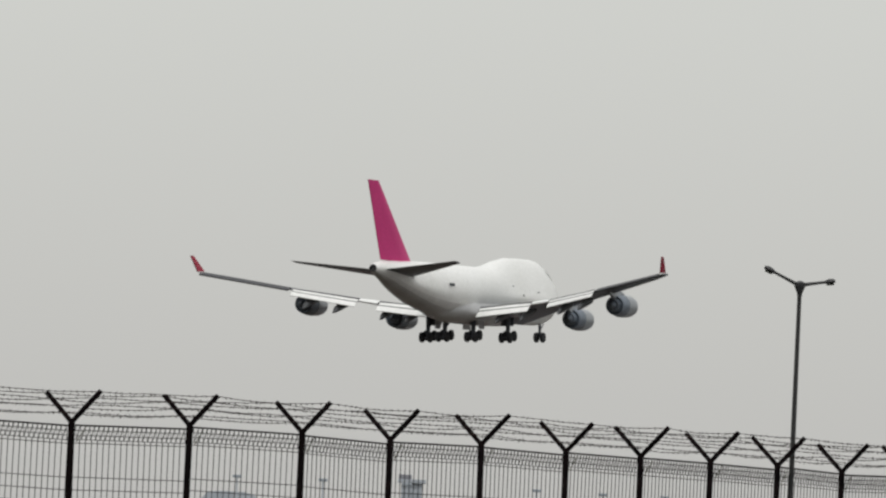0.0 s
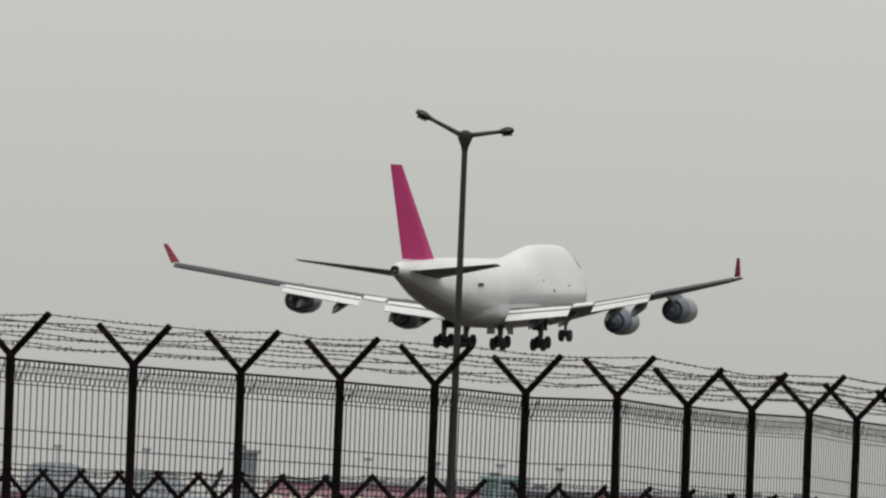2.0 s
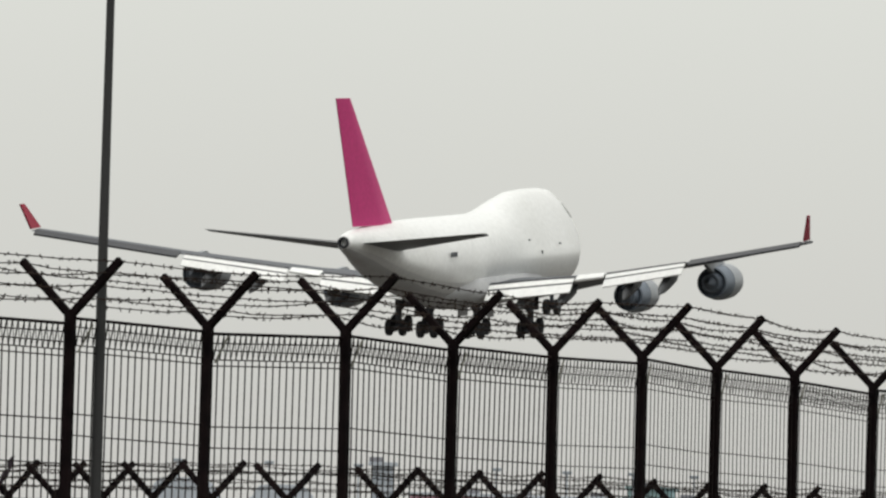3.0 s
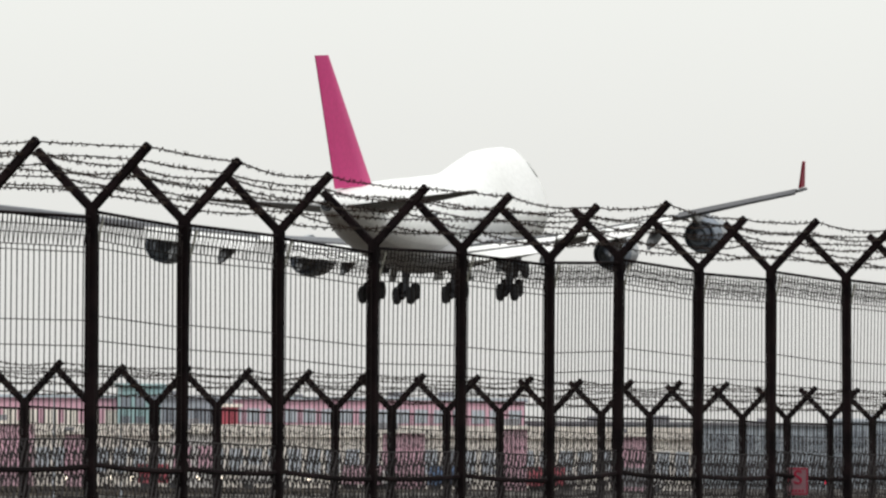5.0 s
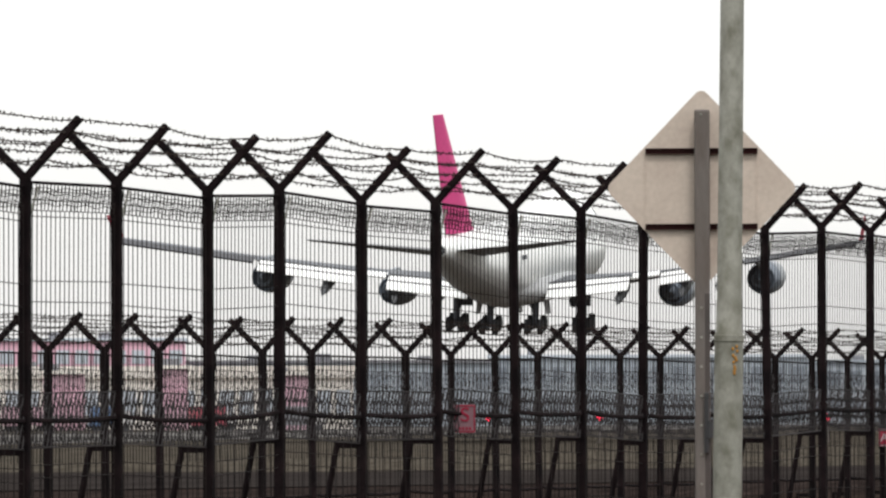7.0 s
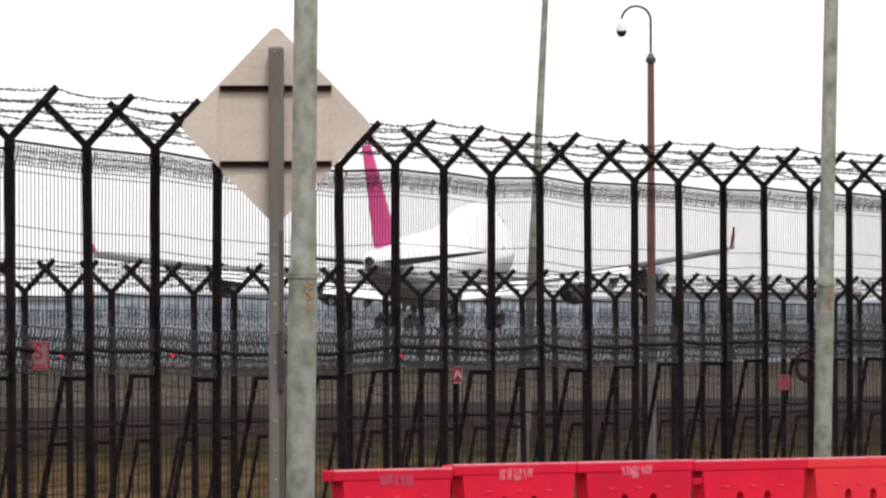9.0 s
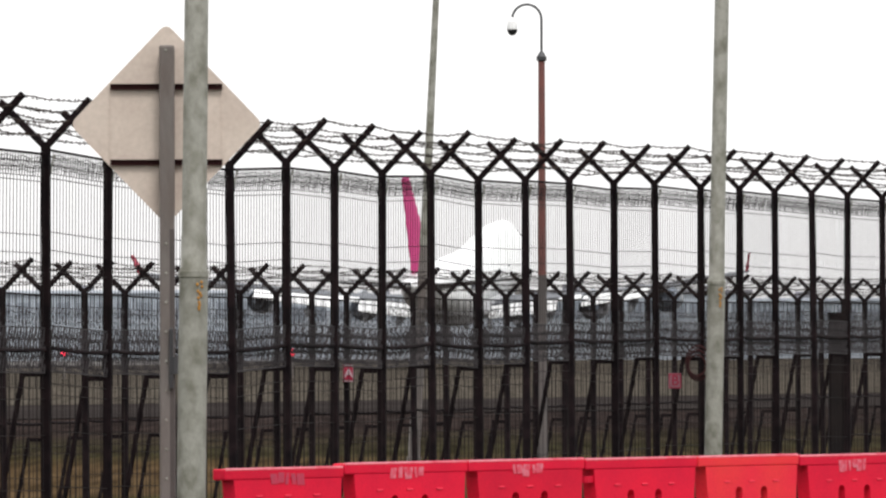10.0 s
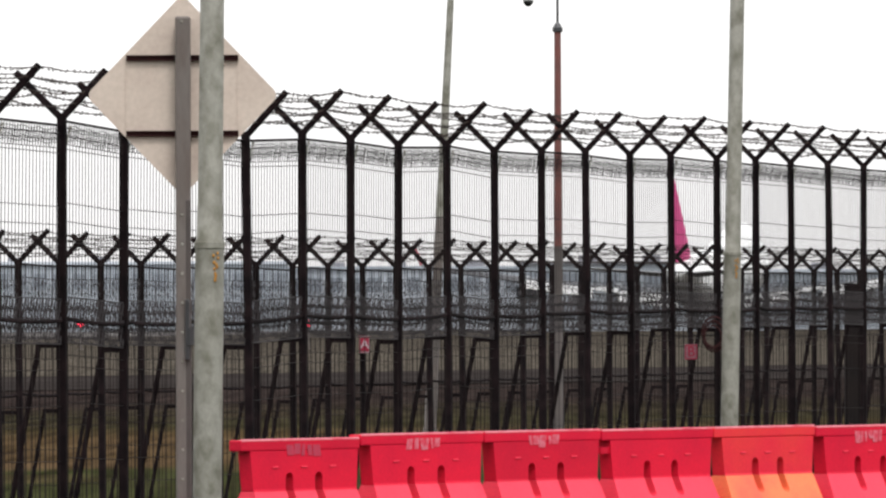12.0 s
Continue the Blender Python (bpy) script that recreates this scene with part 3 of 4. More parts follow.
build_pole(-1.165, 38.0, 6.2, 0.067, sleeve=1.93, lean=0.75)
build_pole(2.42, 56.0, 7.0, 0.06, label="plain grey galvanised steel pole behind the barriers", sleeve=2.0, lean=1.28)


def build_tall_pole():
    x, y = 0.04, 80.0
    gz = ground_z(x, y)
    t = thing("mast", "tall slim tapered grey steel mast, slightly leaning", "mast", pose(x, y, gz, 0, 2.9, 0))
    bm = bmesh.new()
    H = 9.0 - gz
    lathe(bm, [(3.45, 0.052), (6.2, 0.036), (H, 0.02)], 14, "z")
    part("shaft", bm, GALV, t, smooth=True)
    bm = bmesh.new()
    lathe(bm, [(-0.1, 0.08), (1.0, 0.08), (1.02, 0.068), (3.45, 0.0518)], 14, "z")
    part("lower_shaft", bm, GALV_DARK, t, "dark weathered lower shaft", smooth=True)
    bm = bmesh.new()
    lathe(bm, [(3.4, 0.053), (3.42, 0.058), (3.5, 0.058), (3.52, 0.05)], 14, "z")
    part("collar", bm, GALV, t, smooth=True)


build_tall_pole()


def build_cctv():
    x, y = 1.45, 75.0
    gz = ground_z(x, y)
    t = thing("camera_pole", "red-brown pole with a dome surveillance camera on a hooked arm", "surveillance camera", pose(x, y, gz))
    H = 4.5 - gz
    bm = bmesh.new()
    lathe(bm, [(H - 2.3, 0.043), (H, 0.036)], 16, "z")
    part("pole", bm, RED_POLE, t, smooth=True)
    bm = bmesh.new()
    lathe(bm, [(-0.1, 0.055), (1.2, 0.055), (1.22, 0.046), (H - 2.31, 0.045), (H - 2.29, 0.04)], 16, "z")
    part("lower_pole", bm, DARK_STEEL, t, "bare brown steel lower pole", smooth=True)
    bm = bmesh.new()
    lathe(bm, [(H - 0.03, 0.04), (H - 0.02, 0.055), (H + 0.02, 0.055), (H + 0.03, 0.045), (H + 0.06, 0.03), (H + 0.07, 0.02)], 14, "z")
    part("cap", bm, BLACK, t, smooth=True)
    pts = [(0, 0, H + 0.02), (0, 0, H + 0.42)]
    R = 0.155
    for k in range(13):
        a = math.pi * k / 12 * 0.97
        pts.append((-R + R * math.cos(a), 0, H + 0.42 + R * math.sin(a)))
    bm = bmesh.new()
    tube(bm, pts, 0.014, 10)
    arm = part("hooked_arm", bm, BLACK, t, smooth=True)
    c = Vector((-2 * R, 0, H + 0.37))
    bm = bmesh.new()
    lathe(bm, [(0.07, 0.012), (0.05, 0.02), (0.035, 0.045), (-0.05, 0.06), (-0.06, 0.058)], 16, "z")
    dome = part("camera_housing", bm, WHITE_PLASTIC, t, "white camera housing", True, Matrix.Translation(c))
    bm = bmesh.new()
    lathe(bm, [(-0.062, 0.056), (-0.09, 0.05), (-0.115, 0.032), (-0.125, 0.01)], 16, "z")
    part("camera_dome", bm, BLACK, t, "dark glass dome", True, Matrix.Translation(c))


build_cctv()


def build_road_sign():
    x, y, zc = -1.386, 41.0, 2.81
    gz = ground_z(x, y)
    t = thing("road_sign", "diamond road sign seen from its beige back, on a steel post", "road sign", pose(x, y, gz, 0, 0, 0))
    z0 = zc - gz
    q = 0.562
    bm = bmesh.new()
    ring = []
    for cx, cz, a0 in ((q, 0, -45), (0, q, 45), (-q, 0, 135), (0, -q, 225)):
        for k in range(5):
            a = radians(a0 + 22.5 * k)
            rr = 0.045
            f = 1 - rr * math.sqrt(2) / q
            ring.append((cx * f + rr * math.cos(a), cz * f + rr * math.sin(a)))
    loft(bm, [[(px, dy, z0 + pz * 1.045) for px, pz in ring] for dy in (0.0, 0.004)])
    bmesh.ops.recalc_face_normals(bm, faces=bm.faces)
    plate = part("plate", bm, SIGN_BACK, t)
    for px in (-0.33, 0.0, 0.32):
        bm = bmesh.new()
        hh = q - abs(px) - 0.03
        box(bm, (px, -0.002, z0), (0.006, 0.003, 2 * min(hh, 0.2)))
        part("seam", bm, SIGN_BACK, plate)
    for dz in (0.217, -0.222):
        w = 0.325
        bm = bmesh.new()
        box(bm, (0, -0.012, z0 + dz + 0.014), (2 * w, 0.022, 0.005))
        box(bm, (0, -0.012, z0 + dz - 0.014), (2 * w, 0.022, 0.005))
        box(bm, (0, -0.003, z0 + dz), (2 * w, 0.004, 0.024))
        part("channel", bm, RUST_WIRE, t, "dark steel mounting channel")
    bm = bmesh.new()
    H = 3.265 - gz
    box(bm, (0.006, -0.068, H / 2 - 0.05), (0.088, 0.082, H + 0.1), bevel=0.012)
    post = part("post", bm, GALV_DARK, t, "weathered square steel post")
    # added dark strip, draws the shaded right side of the post
    bm = bmesh.new()
    box(bm, (0.036, -0.1, (2.2 - gz) / 2), (0.03, 0.024, 2.2 - gz), bevel=0.004)
    part("post_shade_strip", bm, DARK_STEEL, post, "dark strip that stands for the post's shaded side")
    for k in range(12):
        z = H - 0.03 - (0 if k == 0 else 0.95 + k * 0.17)
        if z > 0.1:
            bm = bmesh.new()
            rod(bm, (0.0, -0.108, z), (0.0, -0.115, z), 0.009, 0.007, 8)
            part("bolt", bm, GALV, post)
    bm = bmesh.new()
    box(bm, (0.03, -0.125, 1.45), (0.025, 0.03, 0.35), bevel=0.005)
    rod(bm, (0.05, -0.12, 1.36), (0.05, -0.12, 1.46), 0.03, 0.028, 10)
    part("lock_box", bm, BLACK, post, "black lock box")


build_road_sign()

# ---- plastic barriers ----
BAR_X = [-1.05, -0.385, 0.327, 1.025, 1.72, 2.37, 3.056, 3.762]


def cut_slots(bm, mat, spots, z0, z1, width):
    """Rounded upright slots cut right through a solid."""
    tool = bmesh.new()
    r = width / 2
    for x in spots:
        ring = [(x + r * math.cos(a), z1 - r + r * math.sin(a)) for a in (math.pi * k / 6 for k in range(7))]
        ring += [(x - r * math.cos(a), z0 + r - r * math.sin(a)) for a in (math.pi * k / 6 for k in range(7))]
        loft(tool, [[(px, dy, pz) for px, pz in ring] for dy in (-0.6, 0.6)])
    bmesh.ops.recalc_face_normals(tool, faces=tool.faces)
    solid, knife = new("solid", mesh_of("solid", bm, mat)), new("knife", mesh_of("knife", tool, mat))
    mod = solid.modifiers.new("slots", "BOOLEAN")
    mod.operation, mod.object, mod.solver = "DIFFERENCE", knife, "EXACT"
    bpy.context.view_layer.update()
    me = bpy.data.meshes.new_from_object(solid.evaluated_get(bpy.context.evaluated_depsgraph_get()))
    bpy.data.objects.remove(solid)
    bpy.data.objects.remove(knife)
    return me


def build_barrier(x0, x1, mat, skirt_mat, label, print_mat, drop, tall_lug):
    y0, y1 = 39.6 + (x0 + 1.06) * 1.05, 39.6 + (x1 + 1.06) * 1.05
    L = math.hypot(x1 - x0, y1 - y0)
    ang = math.degrees(math.atan2(y1 - y0, x1 - x0))
    t = thing("barrier", label, "barrier", pose(x0, y0, 0, 0, 0, ang), "row of plastic barriers")
    H, wing, crease = 0.845 - drop, 0.062, 0.845 - drop - 0.29
    e0, e1 = 0.075 * L, 0.975 * L
    slots = (0.40 * L, 0.645 * L)
    bm = bmesh.new()
    rows = [(H - wing, 0.048, 0.0), (crease + 0.012, 0.048, 0.024), (crease, 0.052, 0.026)]
    loft(bm, [[(e0 + k, -w, z), (e1 - k * 0.5, -w, z), (e1 - k * 0.5, w, z), (e0 + k, w, z)] for z, w, k in rows])
    bmesh.ops.recalc_face_normals(bm, faces=bm.faces)
    me = cut_slots(bm, mat, slots, H - 0.40, H - 0.185, 0.062)
    share("body", me, t, Matrix())
    bm = bmesh.new()
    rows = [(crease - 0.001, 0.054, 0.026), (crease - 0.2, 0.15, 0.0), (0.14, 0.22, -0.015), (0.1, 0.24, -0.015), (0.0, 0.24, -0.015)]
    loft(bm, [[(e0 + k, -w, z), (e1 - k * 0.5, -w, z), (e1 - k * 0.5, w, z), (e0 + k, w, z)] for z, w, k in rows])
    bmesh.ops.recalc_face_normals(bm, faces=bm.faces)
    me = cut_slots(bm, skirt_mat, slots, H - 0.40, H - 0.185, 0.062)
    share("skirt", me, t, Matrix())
    bm = bmesh.new()
    box(bm, (L / 2 - 0.004, 0, H - wing / 2), (L - 0.01, 0.1, wing), bevel=0.009)
    part("top_rail", bm, mat, t)
    bm = bmesh.new()
    box(bm, (L / 2 - 0.004, -0.043, H - 0.001), (L - 0.02, 0.016, 0.013), bevel=0.003)
    part("pale_edge", bm, BARRIER_EDGE, t, "thin pale strip along the upper edge")
    for dz in ((0.1, 0.42) if tall_lug else (0.42,)):
        bm = bmesh.new()
        rod(bm, (0.045 * L, 0, H - dz - 0.04), (0.045 * L, 0, H - dz), 0.04, 0.04, 12)
        box(bm, (0.085 * L, 0, H - dz - 0.02), (0.07 * L, 0.07, 0.04), bevel=0.006)
        part("hinge_lug", bm, mat, t)
    for f in (0.28, 0.52, 0.76):
        bm = bmesh.new()
        box(bm, (f * L, -0.05, H - 0.155), (0.05, 0.008, 0.01), bevel=0.003)
        part("mould_mark", bm, BARRIER_LIGHT, t, "pale raised mould mark")
    if print_mat:
        bm = bmesh.new()
        rnd = random.Random(int(x0 * 100))
        s = 0.37 * L
        while s < 0.62 * L:
            w = rnd.uniform(0.02, 0.06)
            h = rnd.uniform(0.05, 0.075)
            z = H - 0.022 - rnd.uniform(0.0, 0.01)
            k = rnd.uniform(-0.012, 0.012)
            loft(bm, [[(s + k, y, z - h), (s + w + k, y, z - h), (s + w, y, z), (s, y, z)] for y in (-0.049, -0.0515)])
            s += w + rnd.uniform(0.008, 0.016)
        bmesh.ops.recalc_face_normals(bm, faces=bm.faces)
        part("worn_print", bm, print_mat, t, "worn unreadable print")


for k, (a, b) in enumerate(zip(BAR_X, BAR_X[1:])):
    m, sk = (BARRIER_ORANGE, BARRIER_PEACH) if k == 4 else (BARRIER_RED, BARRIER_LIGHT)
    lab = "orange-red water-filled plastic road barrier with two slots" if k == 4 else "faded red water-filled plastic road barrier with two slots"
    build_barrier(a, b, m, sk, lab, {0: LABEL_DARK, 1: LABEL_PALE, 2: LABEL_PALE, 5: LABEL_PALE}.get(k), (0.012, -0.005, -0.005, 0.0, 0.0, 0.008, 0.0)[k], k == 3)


# ---- lettered plates, cabinet, rag ----
def build_plate(letter, spot, w, h, ground_mat, ink_mat, turn):
    t = thing("fence_sign", "small fence plate with the red letter " + letter if ground_mat is not SIGN_RED else "small red fence plate with the letter " + letter, "sign", pose(*spot, 0, 0, turn), "lettered fence plates")
    bm = bmesh.new()
    box(bm, (0, 0, 0), (w, 0.006, h), bevel=0.002)
    plate = part("plate", bm, ground_mat, t)
    bm = bmesh.new()
    for s in (-1, 1):
        box(bm, (s * (w / 2 - 0.008), -0.005, 0), (0.008, 0.003, h * 0.92))
        box(bm, (0, -0.005, s * (h / 2 - 0.008)), (w * 0.88, 0.003, 0.008))
    part("border", bm, ink_mat, t)
    cu = bpy.data.curves.new("letter", "FONT")
    cu.body, cu.size, cu.extrude, cu.align_x, cu.align_y = letter, h * (0.95 if letter == "B" else 0.72), 0.002, "CENTER", "CENTER"
    tmp = new("letter", cu)
    me = bpy.data.meshes.new_from_object(tmp.evaluated_get(bpy.context.evaluated_depsgraph_get()))
    bpy.data.objects.remove(tmp)
    me.materials.clear()
    me.materials.append(ink_mat)
    ob = new("letter", me)
    ob.parent = t
    ob.matrix_basis = pose(0, -0.006, h * 0.12 if letter == "S" else 0, 90, 0, 0) @ Matrix.Diagonal((1.15, 1, 1, 1))
    if letter == "S":
        bm = bmesh.new()
        for k in range(4):
            box(bm, (-w * 0.24 + k * w * 0.16, -0.005, -h * 0.34), (w * 0.1, 0.003, h * 0.1))
        part("small_print", bm, ink_mat, t)


build_plate("S", (-2.92, 43.25, 1.47), 0.145, 0.175, SIGN_PINK, SIGN_RED, 30)
build_plate("A", (-0.63, 77.4, 1.15), 0.13, 0.19, SIGN_RED, SIGN_PALE, 30)
build_plate("B", (2.247, 59.05, 1.185), 0.124, 0.128, SIGN_PINK, SIGN_RED, 30)


def build_cabinet():
    x, y = 4.05, 66.5
    gz = ground_z(x, y)
    t = thing("utility_cabinet", "dark narrow steel cabinet at the fence", "cabinet", pose(x, y, gz))
    bm = bmesh.new()
    H = 1.75 - gz
    box(bm, (0, 0, H / 2), (0.14, 0.16, H), bevel=0.01)
    part("body", bm, POST_PAINT, t)
    bm = bmesh.new()
    box(bm, (0, 0, H + 0.012), (0.16, 0.18, 0.024), bevel=0.006)
    part("lid", bm, POST_PAINT, t)
    bm = bmesh.new()
    box(bm, (0, -0.082, H * 0.52), (0.11, 0.008, H * 0.85), bevel=0.003)
    part("door", bm, WIRE, t)


build_cabinet()


def build_rag():
    i = min(range(len(FAR)), key=lambda k: (FAR[k] - Vector((-15.6, 51.4, 2.02))).length)
    p = FAR[i] + Vector((0.05, 0.05, 0.18))
    rnd = random.Random(4)
    bm = bmesh.new()
    pts = [p + Vector((rnd.uniform(-0.04, 0.04) - k * 0.025, 0, 0.16 - k * 0.06)) for k in range(7)]
    tube(bm, pts, [0.01, 0.03, 0.018, 0.035, 0.02, 0.03, 0.008], 6)
    tagged(new("rag", mesh_of("rag", bm, CLOTH)), "torn dark rag caught on the barbed wire", "rag")


build_rag()


def build_wire_coil():
    t = thing("wire_coil", "rusty coil of barbed wire hung on the fence", "wire coil", pose(2.43, 58.95, 1.31, 0, 0, -20))
    for k in range(4):
        bm = bmesh.new()
        r = 0.075 + 0.012 * k
        tube(bm, [(r * math.cos(a * math.tau / 14), 0.012 * k + 0.004 * math.sin(a * 2), 0.03 * (k % 2) + r * 1.25 * math.sin(a * math.tau / 14)) for a in range(15)], 0.007, 5)
        part("loop", bm, RUST_WIRE, t)


build_wire_coil()


# ---- airfield lights ----
def build_light(x, y, z, mat, size, label):
    t = thing("runway_light", label, "light", pose(x, y, ground_z(x, y)), "runway lights")
    h = z - ground_z(x, y)
    bm = bmesh.new()
    lathe(bm, [(0, size * 0.5), (0.05, size * 0.5), (0.06, size * 0.2), (max(h - size * 0.5, 0.1), size * 0.2)], 8, "z")
    part("stem", bm, GALV_DARK, t)
    bm = bmesh.new()
    bmesh.ops.create_icosphere(bm, subdivisions=2, radius=size * 0.55, matrix=Matrix.Translation((0, 0, h)))
    part("lens", bm, mat, t, smooth=True)


for k in range(14):
    build_light(-142.3 + k * 2.59, 819.8 + k * 0.3, -1.05, LIGHT_WHITE, 0.55, "glowing white runway edge light on a stem")
for bx in (-28.5, -18.6, -9.5, -37.8):
    build_light(bx, 590.0, -0.1, LIGHT_RED, 0.5, "glowing red airfield light on a stem")


# ---- distant buildings ----
def build_block(name, label, x0, x1, y, depth, height, wall_mat, roof_mat, rows, cols, glass=WINDOW_GLASS, turn=0.0, category="building", eave=0.4):
    """A far building: walls, parapet roof, and rows of windows set into its front."""
    z = -2.25
    t = thing(name, label, category, pose((x0 + x1) / 2, y, z, 0, 0, turn))
    W = x1 - x0
    bm = bmesh.new()
    box(bm, (0, depth / 2, height / 2), (W, depth, height))
    part("wall", bm, wall_mat, t)
    bm = bmesh.new()
    box(bm, (0, depth / 2, height + eave / 2), (W + 0.8, depth + 0.8, eave))
    roof = part("roof", bm, roof_mat, t)
    rnd = random.Random(name + str(x0))
    for q in range(3 if W > 12 else 1):
        bm = bmesh.new()
        s = rnd.uniform(0.7, 1.6)
        box(bm, ((q - 1 + rnd.uniform(-0.3, 0.3)) * W * 0.3, depth / 2, height + eave + s * 0.3), (s * 1.6, s, s * 0.6), bevel=0.05)
        part("roof_unit", bm, ROOF_GREY, roof)
    bw, bh = W / cols, height * 0.86 / rows
    bm = bmesh.new()
    box(bm, (0, -0.03, 0), (bw * 0.7, 0.1, bh * 0.55))
    me = mesh_of("window", bm, glass)
    for i in range(cols):
        for j in range(rows):
            share("window", me, t, Matrix.Translation((-W / 2 + bw * (i + 0.5), 0, height * 0.1 + bh * (j + 0.5))))
    return t


def build_domed_hall(x, y, width, h):
    """Two broad rounded halls joined by a lower saddle."""
    t = thing("domed_hall", "blue-grey hall with two rounded roofs, haze put into its colour", "building", pose(x, y, -2.25, 0, 0, 12))
    for s, w, hh in ((-0.3, 0.42, h), (0.32, 0.4, h * 0.96)):
        bm = bmesh.new()
        prof = [(-0.5, 0), (-0.5, 0.82), (-0.46, 0.93), (-0.38, 0.985), (-0.2, 1.0), (0.2, 1.0), (0.36, 0.97), (0.46, 0.9), (0.5, 0.8), (0.5, 0)]
        loft(bm, [[(s * width + a * w * width, d, b * hh) for a, b in prof] for d in (0, 18)])
        bmesh.ops.recalc_face_normals(bm, faces=bm.faces)
        hall = part("hall", bm, HAZE_BLUE, t)
        bm = bmesh.new()
        box(bm, (0, -0.05, 0), (0.9, 0.14, 0.5))
        me = mesh_of("window", bm, WINDOW_GLASS)
        for i in range(5):
            for j in range(4):
                share("window", me, hall, Matrix.Translation((s * width + (i - 2) * w * width * 0.17, 0, 1.5 + j * hh * 0.19)))
    bm = bmesh.new()
    prof = [(-0.14, 0), (-0.14, 0.9), (-0.05, 0.8), (0.06, 0.79), (0.14, 0.86), (0.14, 0)]
    loft(bm, [[(a * width, d, b * h) for a, b in prof] for d in (0.6, 16)])
    bmesh.ops.recalc_face_normals(bm, faces=bm.faces)
    part("saddle", bm, HAZE_BLUE, t)


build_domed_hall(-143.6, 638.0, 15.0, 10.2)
build_block("tower", "pale blue-grey office tower, haze put into its colour", -150.6, -148.3, 738, 3.5, 13.0, HAZE_BLUE, HAZE_BLUE, 6, 3, SLATE_BLUE, 10, "tower")
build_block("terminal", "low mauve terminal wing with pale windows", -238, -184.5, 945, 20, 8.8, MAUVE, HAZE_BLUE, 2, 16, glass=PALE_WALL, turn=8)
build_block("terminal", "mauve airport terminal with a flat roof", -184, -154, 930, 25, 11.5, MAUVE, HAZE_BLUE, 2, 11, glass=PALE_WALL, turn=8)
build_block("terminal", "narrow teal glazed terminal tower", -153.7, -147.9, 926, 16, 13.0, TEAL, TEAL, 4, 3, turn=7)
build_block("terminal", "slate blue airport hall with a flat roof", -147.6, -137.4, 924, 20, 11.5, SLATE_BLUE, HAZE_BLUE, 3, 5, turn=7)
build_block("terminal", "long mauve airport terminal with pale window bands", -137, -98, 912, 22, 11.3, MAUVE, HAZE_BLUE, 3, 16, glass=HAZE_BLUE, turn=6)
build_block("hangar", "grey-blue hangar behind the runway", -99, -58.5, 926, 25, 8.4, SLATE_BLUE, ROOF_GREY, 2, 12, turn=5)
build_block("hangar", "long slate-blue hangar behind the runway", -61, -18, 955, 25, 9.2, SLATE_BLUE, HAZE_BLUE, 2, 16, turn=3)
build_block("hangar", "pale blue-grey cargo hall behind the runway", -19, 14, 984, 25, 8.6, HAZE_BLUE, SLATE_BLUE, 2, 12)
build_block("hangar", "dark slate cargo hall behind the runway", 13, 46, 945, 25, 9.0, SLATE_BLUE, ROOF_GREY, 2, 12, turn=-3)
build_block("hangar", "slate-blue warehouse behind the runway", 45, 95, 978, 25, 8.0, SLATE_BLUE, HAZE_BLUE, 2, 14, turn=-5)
build_block("cargo_shed", "long cream cargo shed with blue-grey doors", -158, -72, 862, 6.0, 6.3, PALE_WALL, PALE_WALL, 1, 36, HAZE_BLUE, 5, "shed", eave=1.5)
SHEDS = [(-156, 5.0, 7.6, "pink"), (-147, 3.0, 6.4, "pink"), (-134, 6.0, 6.6, "white"), (-131.6, 1.9, 10.0, "red"), (-108, 5.0, 6.8, "pink"), (-94, 3.5, 7.4, "pink"), (-80, 4.0, 6.6, "pink")]
for sx, sw, sh, sc in SHEDS:
    build_block("booth", sc + " clad service booth before the terminal", sx, sx + sw, 872 if sc == "red" else 846, 4.0, sh, VEHICLE[sc], PALE_WALL, 1, 2, glass=MAUVE, turn=5, category="booth")


def build_mast(x, y, top):
    gz = ground_z(x, y)
    t = thing("floodlight_mast", "thin far apron floodlight mast, haze put into its colour", "mast", pose(x, y, gz), "apron masts")
    H = top - gz
    bm = bmesh.new()
    lathe(bm, [(0, 0.12), (H, 0.07)], 8, "z")
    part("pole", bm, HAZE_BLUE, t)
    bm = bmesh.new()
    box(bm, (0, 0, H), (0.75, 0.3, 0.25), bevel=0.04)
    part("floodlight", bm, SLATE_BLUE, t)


for mx, mz in ((-119.5, 8.4), (-112.2, 8.35), (-101.0, 8.3), (-95.3, 8.2), (-90.0, 8.2), (-85.1, 8.1), (-127.0, 8.4)):
    build_mast(mx, 543.5, mz)


